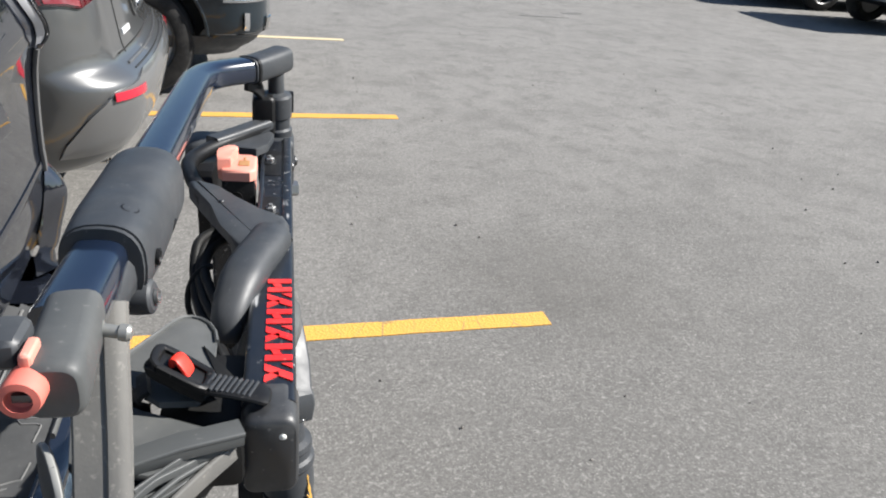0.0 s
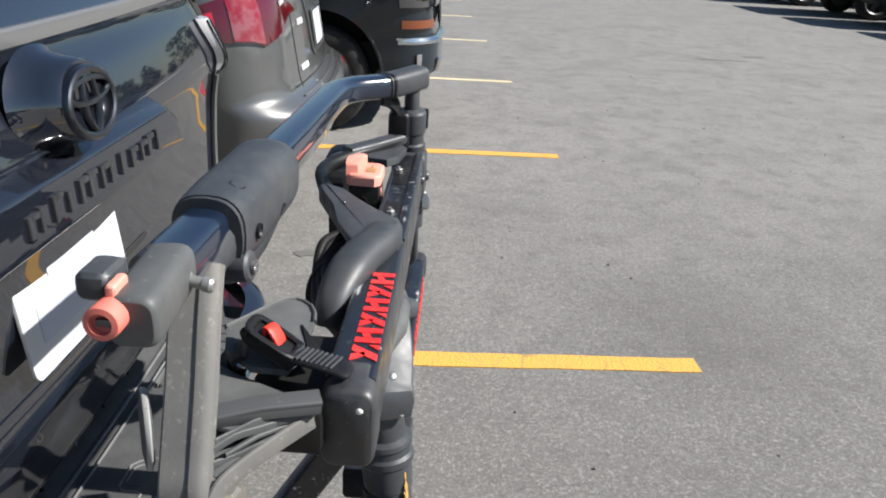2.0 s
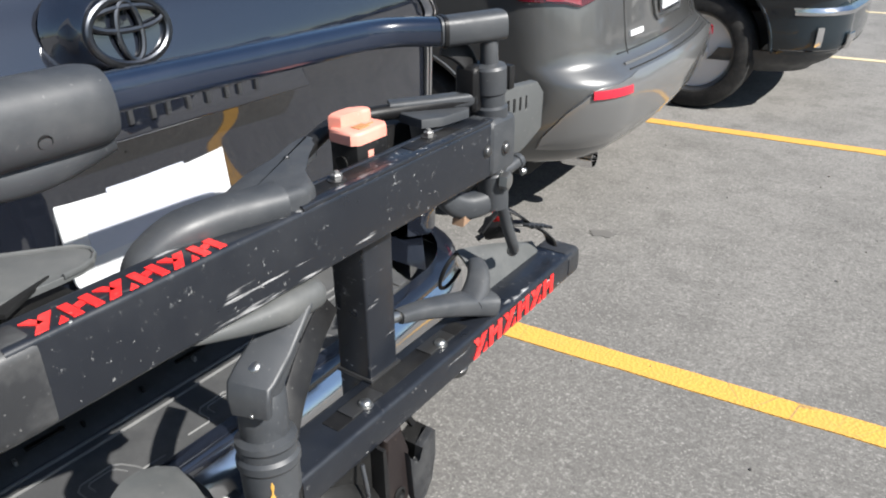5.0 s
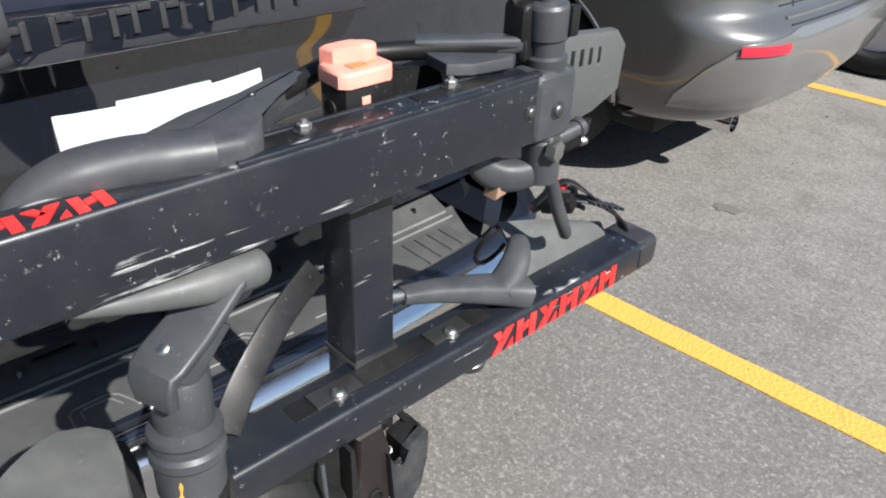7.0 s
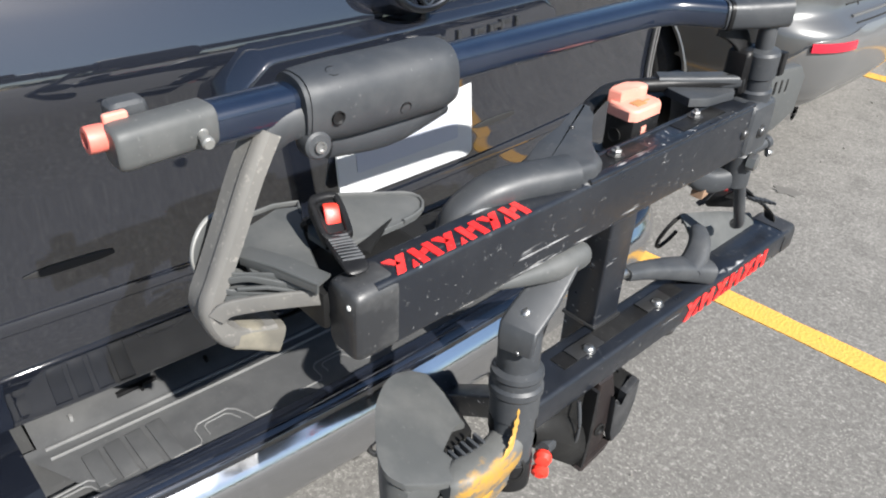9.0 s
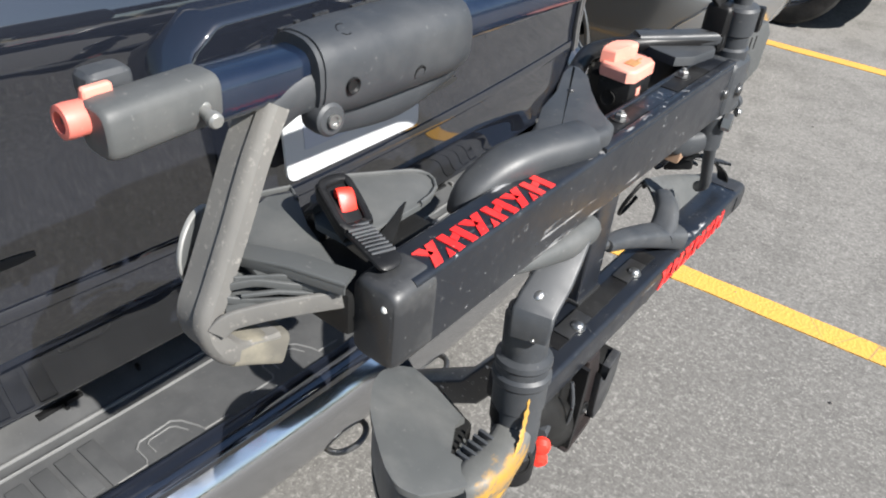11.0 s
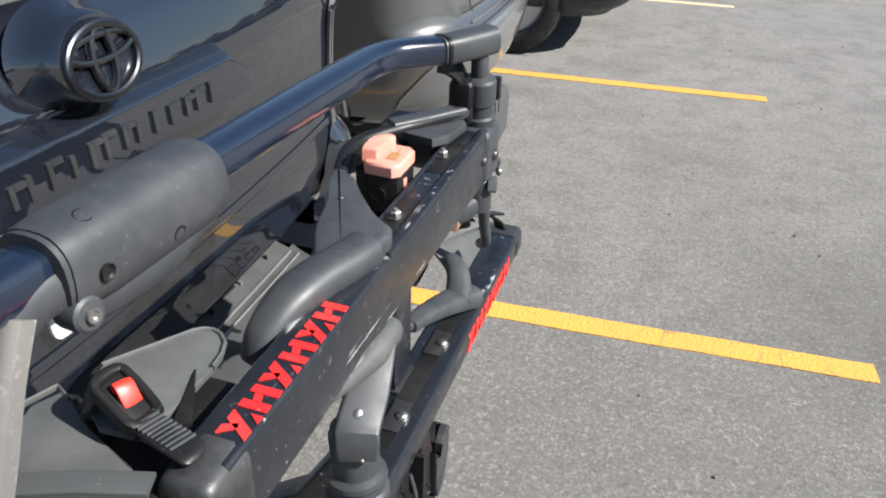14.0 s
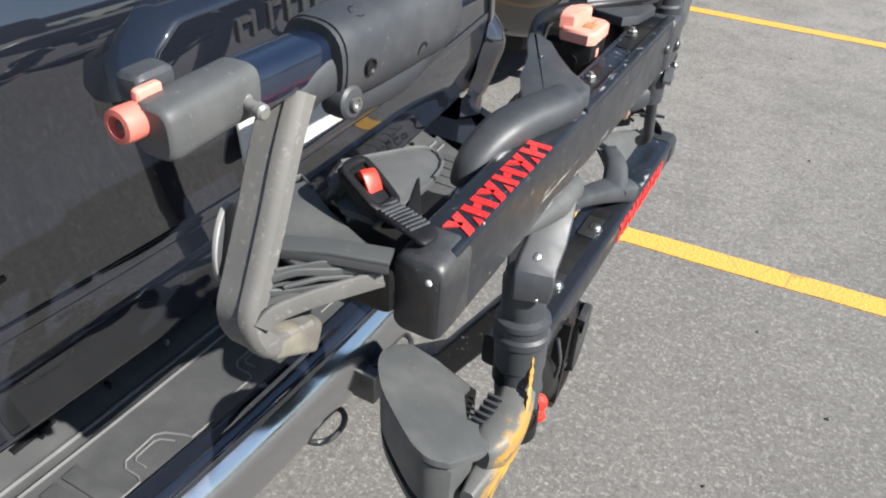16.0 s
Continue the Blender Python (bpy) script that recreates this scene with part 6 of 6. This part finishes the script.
rp("latch_side", slab([(0.866, 0.684), (0.900, 0.692), (0.898, 0.650), (0.891, 0.610), (0.872, 0.600)], 0.030, _yz(-0.074), 0.003), CORE_BLACK, low_clamp)
rp("latch_prong", slab([(0.862, 0.736), (0.872, 0.736), (0.898, 0.692), (0.890, 0.688)], 0.010, _yz(-0.074), 0.002), BLACK_PLASTIC, low_clamp)
rp("latch_bolt", bolt((-0.052, 0.852, 0.678), (0.6, -0.2, 1), 0.004, 0.004), STEEL, low_clamp)
rp("knob_stem", sweep([(-0.040, 0.682, 0.688), (-0.050, 0.720, 0.676)], ring_profile(0.020, 0.022, 3, 12)), GREY_PLASTIC, low_clamp)
rp("red_knob", merged(lathe([(0.007, 0), (0.012, 0.003), (0.013, 0.009), (0.010, 0.016), (0.005, 0.018)], (-0.033, 0.676, 0.690), (0.7, -1, 0), 18), lathe([(0.006, 0), (0.012, 0.004), (0.012, 0.012), (0.006, 0.016)], (-0.030, 0.670, 0.672), (0.7, -1, -0.2), 14)), RED, low_clamp, "bright red knob")
rp("clamp_strip", slab([(0.784, 0.566), (0.792, 0.559), (0.846, 0.571), (0.858, 0.584), (0.846, 0.580), (0.794, 0.571)], 0.052, _yz(-0.088), 0.002), BROWN_BLACK, low_clamp, "dusty strip under the clamp")
rp("tie_loop", pipe([(-0.040, 0.752, 0.735), (-0.030, 0.748, 0.70), (-0.034, 0.752, 0.66), (-0.05, 0.76, 0.645)], 0.003), GREY_PLASTIC, low_clamp)

# wheel holder on the lower beam
lholder = rp("wheel_holder", sweep(smooth_line([(-0.104, 0.915, 0.846), (-0.098, 0.960, 0.836), (-0.088, 1.010, 0.822), (-0.076, 1.060, 0.806), (-0.066, 1.092, 0.796)], 6), ring_profile(0.050, 0.036, 3.0, 20), scales=[0.5 + 0.62 * i / 24 for i in range(25)]), GREY_PLASTIC, None, "grey moulded wheel holder of the lower tray")
rp("holder_neck", sweep(smooth_line([(-0.074, 1.050, 0.806), (-0.080, 1.078, 0.816), (-0.090, 1.102, 0.828), (-0.104, 1.120, 0.834), (-0.114, 1.130, 0.836)], 5), ring_profile(0.044, 0.036, 2.6, 18), scales=[1.0 - 0.45 * (i / 20) ** 1.5 for i in range(21)]), GREY_PLASTIC, lholder)
rp("holder_rod", pipe([(-0.104, 0.92, 0.845), (-0.110, 0.86, 0.86)], 0.008, smooth=False), STEEL, lholder)
rp("holder_nut", lathe([(0.018, 0), (0.024, 0.006), (0.022, 0.016), (0.010, 0.018)], (-0.07, 1.0, 0.736), (0, 0, -1), 18), DARK_STEEL, lholder)
# loose strap end between the trays
rp("strap_tail", sweep(smooth_line([(-0.085, 0.672, 0.800), (-0.10, 0.705, 0.835), (-0.125, 0.765, 0.872), (-0.15, 0.83, 0.895)], 5), ring_profile(0.032, 0.005, 4, 12), (1, -0.4, 0.3)), BLACK_PLASTIC, None, "grey loose strap end between the trays")
# wheel cup, strap and cable at the far end of the lower beam
def cup2(a, b):
    u = 1.122 + 0.190 * a
    v = -0.096 - 0.050 * b * (1 - 0.6 * a)
    z = 0.784 + 0.080 * b * (1 - 0.85 * a) * (0.85 + 0.3 * a) + 0.010 * math.sin(math.pi * b)
    return Vector((v, u, z))


rcup = rp("wheel_cup", grid_shell(cup2, 16, 12, 0.004), DUSTY_PLASTIC, None, "dusty grey wheel cup at the end of the lower tray")
rp("cable_loop", sweep([(-0.160 + 0.012 * math.sin(a), 1.132 + 0.032 * math.cos(a), 0.808 + 0.036 * math.sin(a)) for a in np.linspace(0.2, 5.9, 28)], ring_profile(0.007, 0.007, 2, 8), (1, 0, 0)), CORE_BLACK, rcup, "black cable loop")
rbuckle = rp("buckle", rbox((-0.165, 1.225, 0.835), (-0.115, 1.265, 0.862), 0.006, m=pose(0, 0, 0, 10, -15, 20)), BLACK_PLASTIC, None, "black buckle with a faded red lever on the lower tray")
rp("red_lever", rbox((-0.15, 1.235, 0.858), (-0.13, 1.250, 0.880), 0.004, m=pose(0, 0, 0, 20, 10, 20)), DECAL, rbuckle)
rp("ladder_strap", sweep(smooth_line([(-0.13, 1.25, 0.855), (-0.10, 1.28, 0.850), (-0.08, 1.31, 0.825), (-0.075, 1.325, 0.800)], 5), ring_profile(0.024, 0.006, 3, 10)), BLACK_PLASTIC, rbuckle)
for _k in range(6):
    rp("strap_ridge", rbox((-0.112 + 0.005 * _k, 1.262 + 0.007 * _k, 0.853 - 0.002 * _k), (-0.088 + 0.005 * _k, 1.265 + 0.007 * _k, 0.858 - 0.002 * _k), 0.0008), GREY_PLASTIC, rbuckle)
rp("post", pipe([(-0.058, 1.108, 0.965), (-0.058, 1.130, 0.915), (-0.060, 1.156, 0.868), (-0.075, 1.180, 0.846)], 0.009), GREY_PLASTIC, rbuckle)
rp("lower_clamp_block", sweep(smooth_line([(-0.062, 1.094, 0.974), (-0.072, 1.076, 0.968), (-0.084, 1.054, 0.968), (-0.094, 1.034, 0.978), (-0.100, 1.020, 0.994)], 5), ring_profile(0.032, 0.036, 3, 18), scales=[0.8 + 0.25 * math.sin(math.pi * i / 20) for i in range(21)]), GREY_PLASTIC, None, "grey clamp block under the upper beam")
rp("faded_tab", slab([(0, 0), (0.022, 0.004), (0.030, 0.022), (0.004, 0.020)], 0.020, basis((-0.094, 1.034, 0.944), (0, 1, 0), (0, 0, 1)), 0.003), make_plastic("tan_plastic", (0.22, 0.14, 0.09), 0.6, (0.3, 0.22, 0.16), 0.5), None, "sun-faded tan tab")
for _p in ([(-0.15, 1.20, 0.85), (-0.13, 1.235, 0.885), (-0.105, 1.26, 0.87), (-0.10, 1.29, 0.84)], [(-0.165, 1.215, 0.83), (-0.14, 1.25, 0.845), (-0.115, 1.275, 0.835)], [(-0.09, 1.19, 0.90), (-0.115, 1.22, 0.865), (-0.12, 1.265, 0.855)]):
    rp("strap_piece", sweep(smooth_line(_p, 5), ring_profile(0.014, 0.005, 3, 10)), BLACK_PLASTIC, rbuckle)
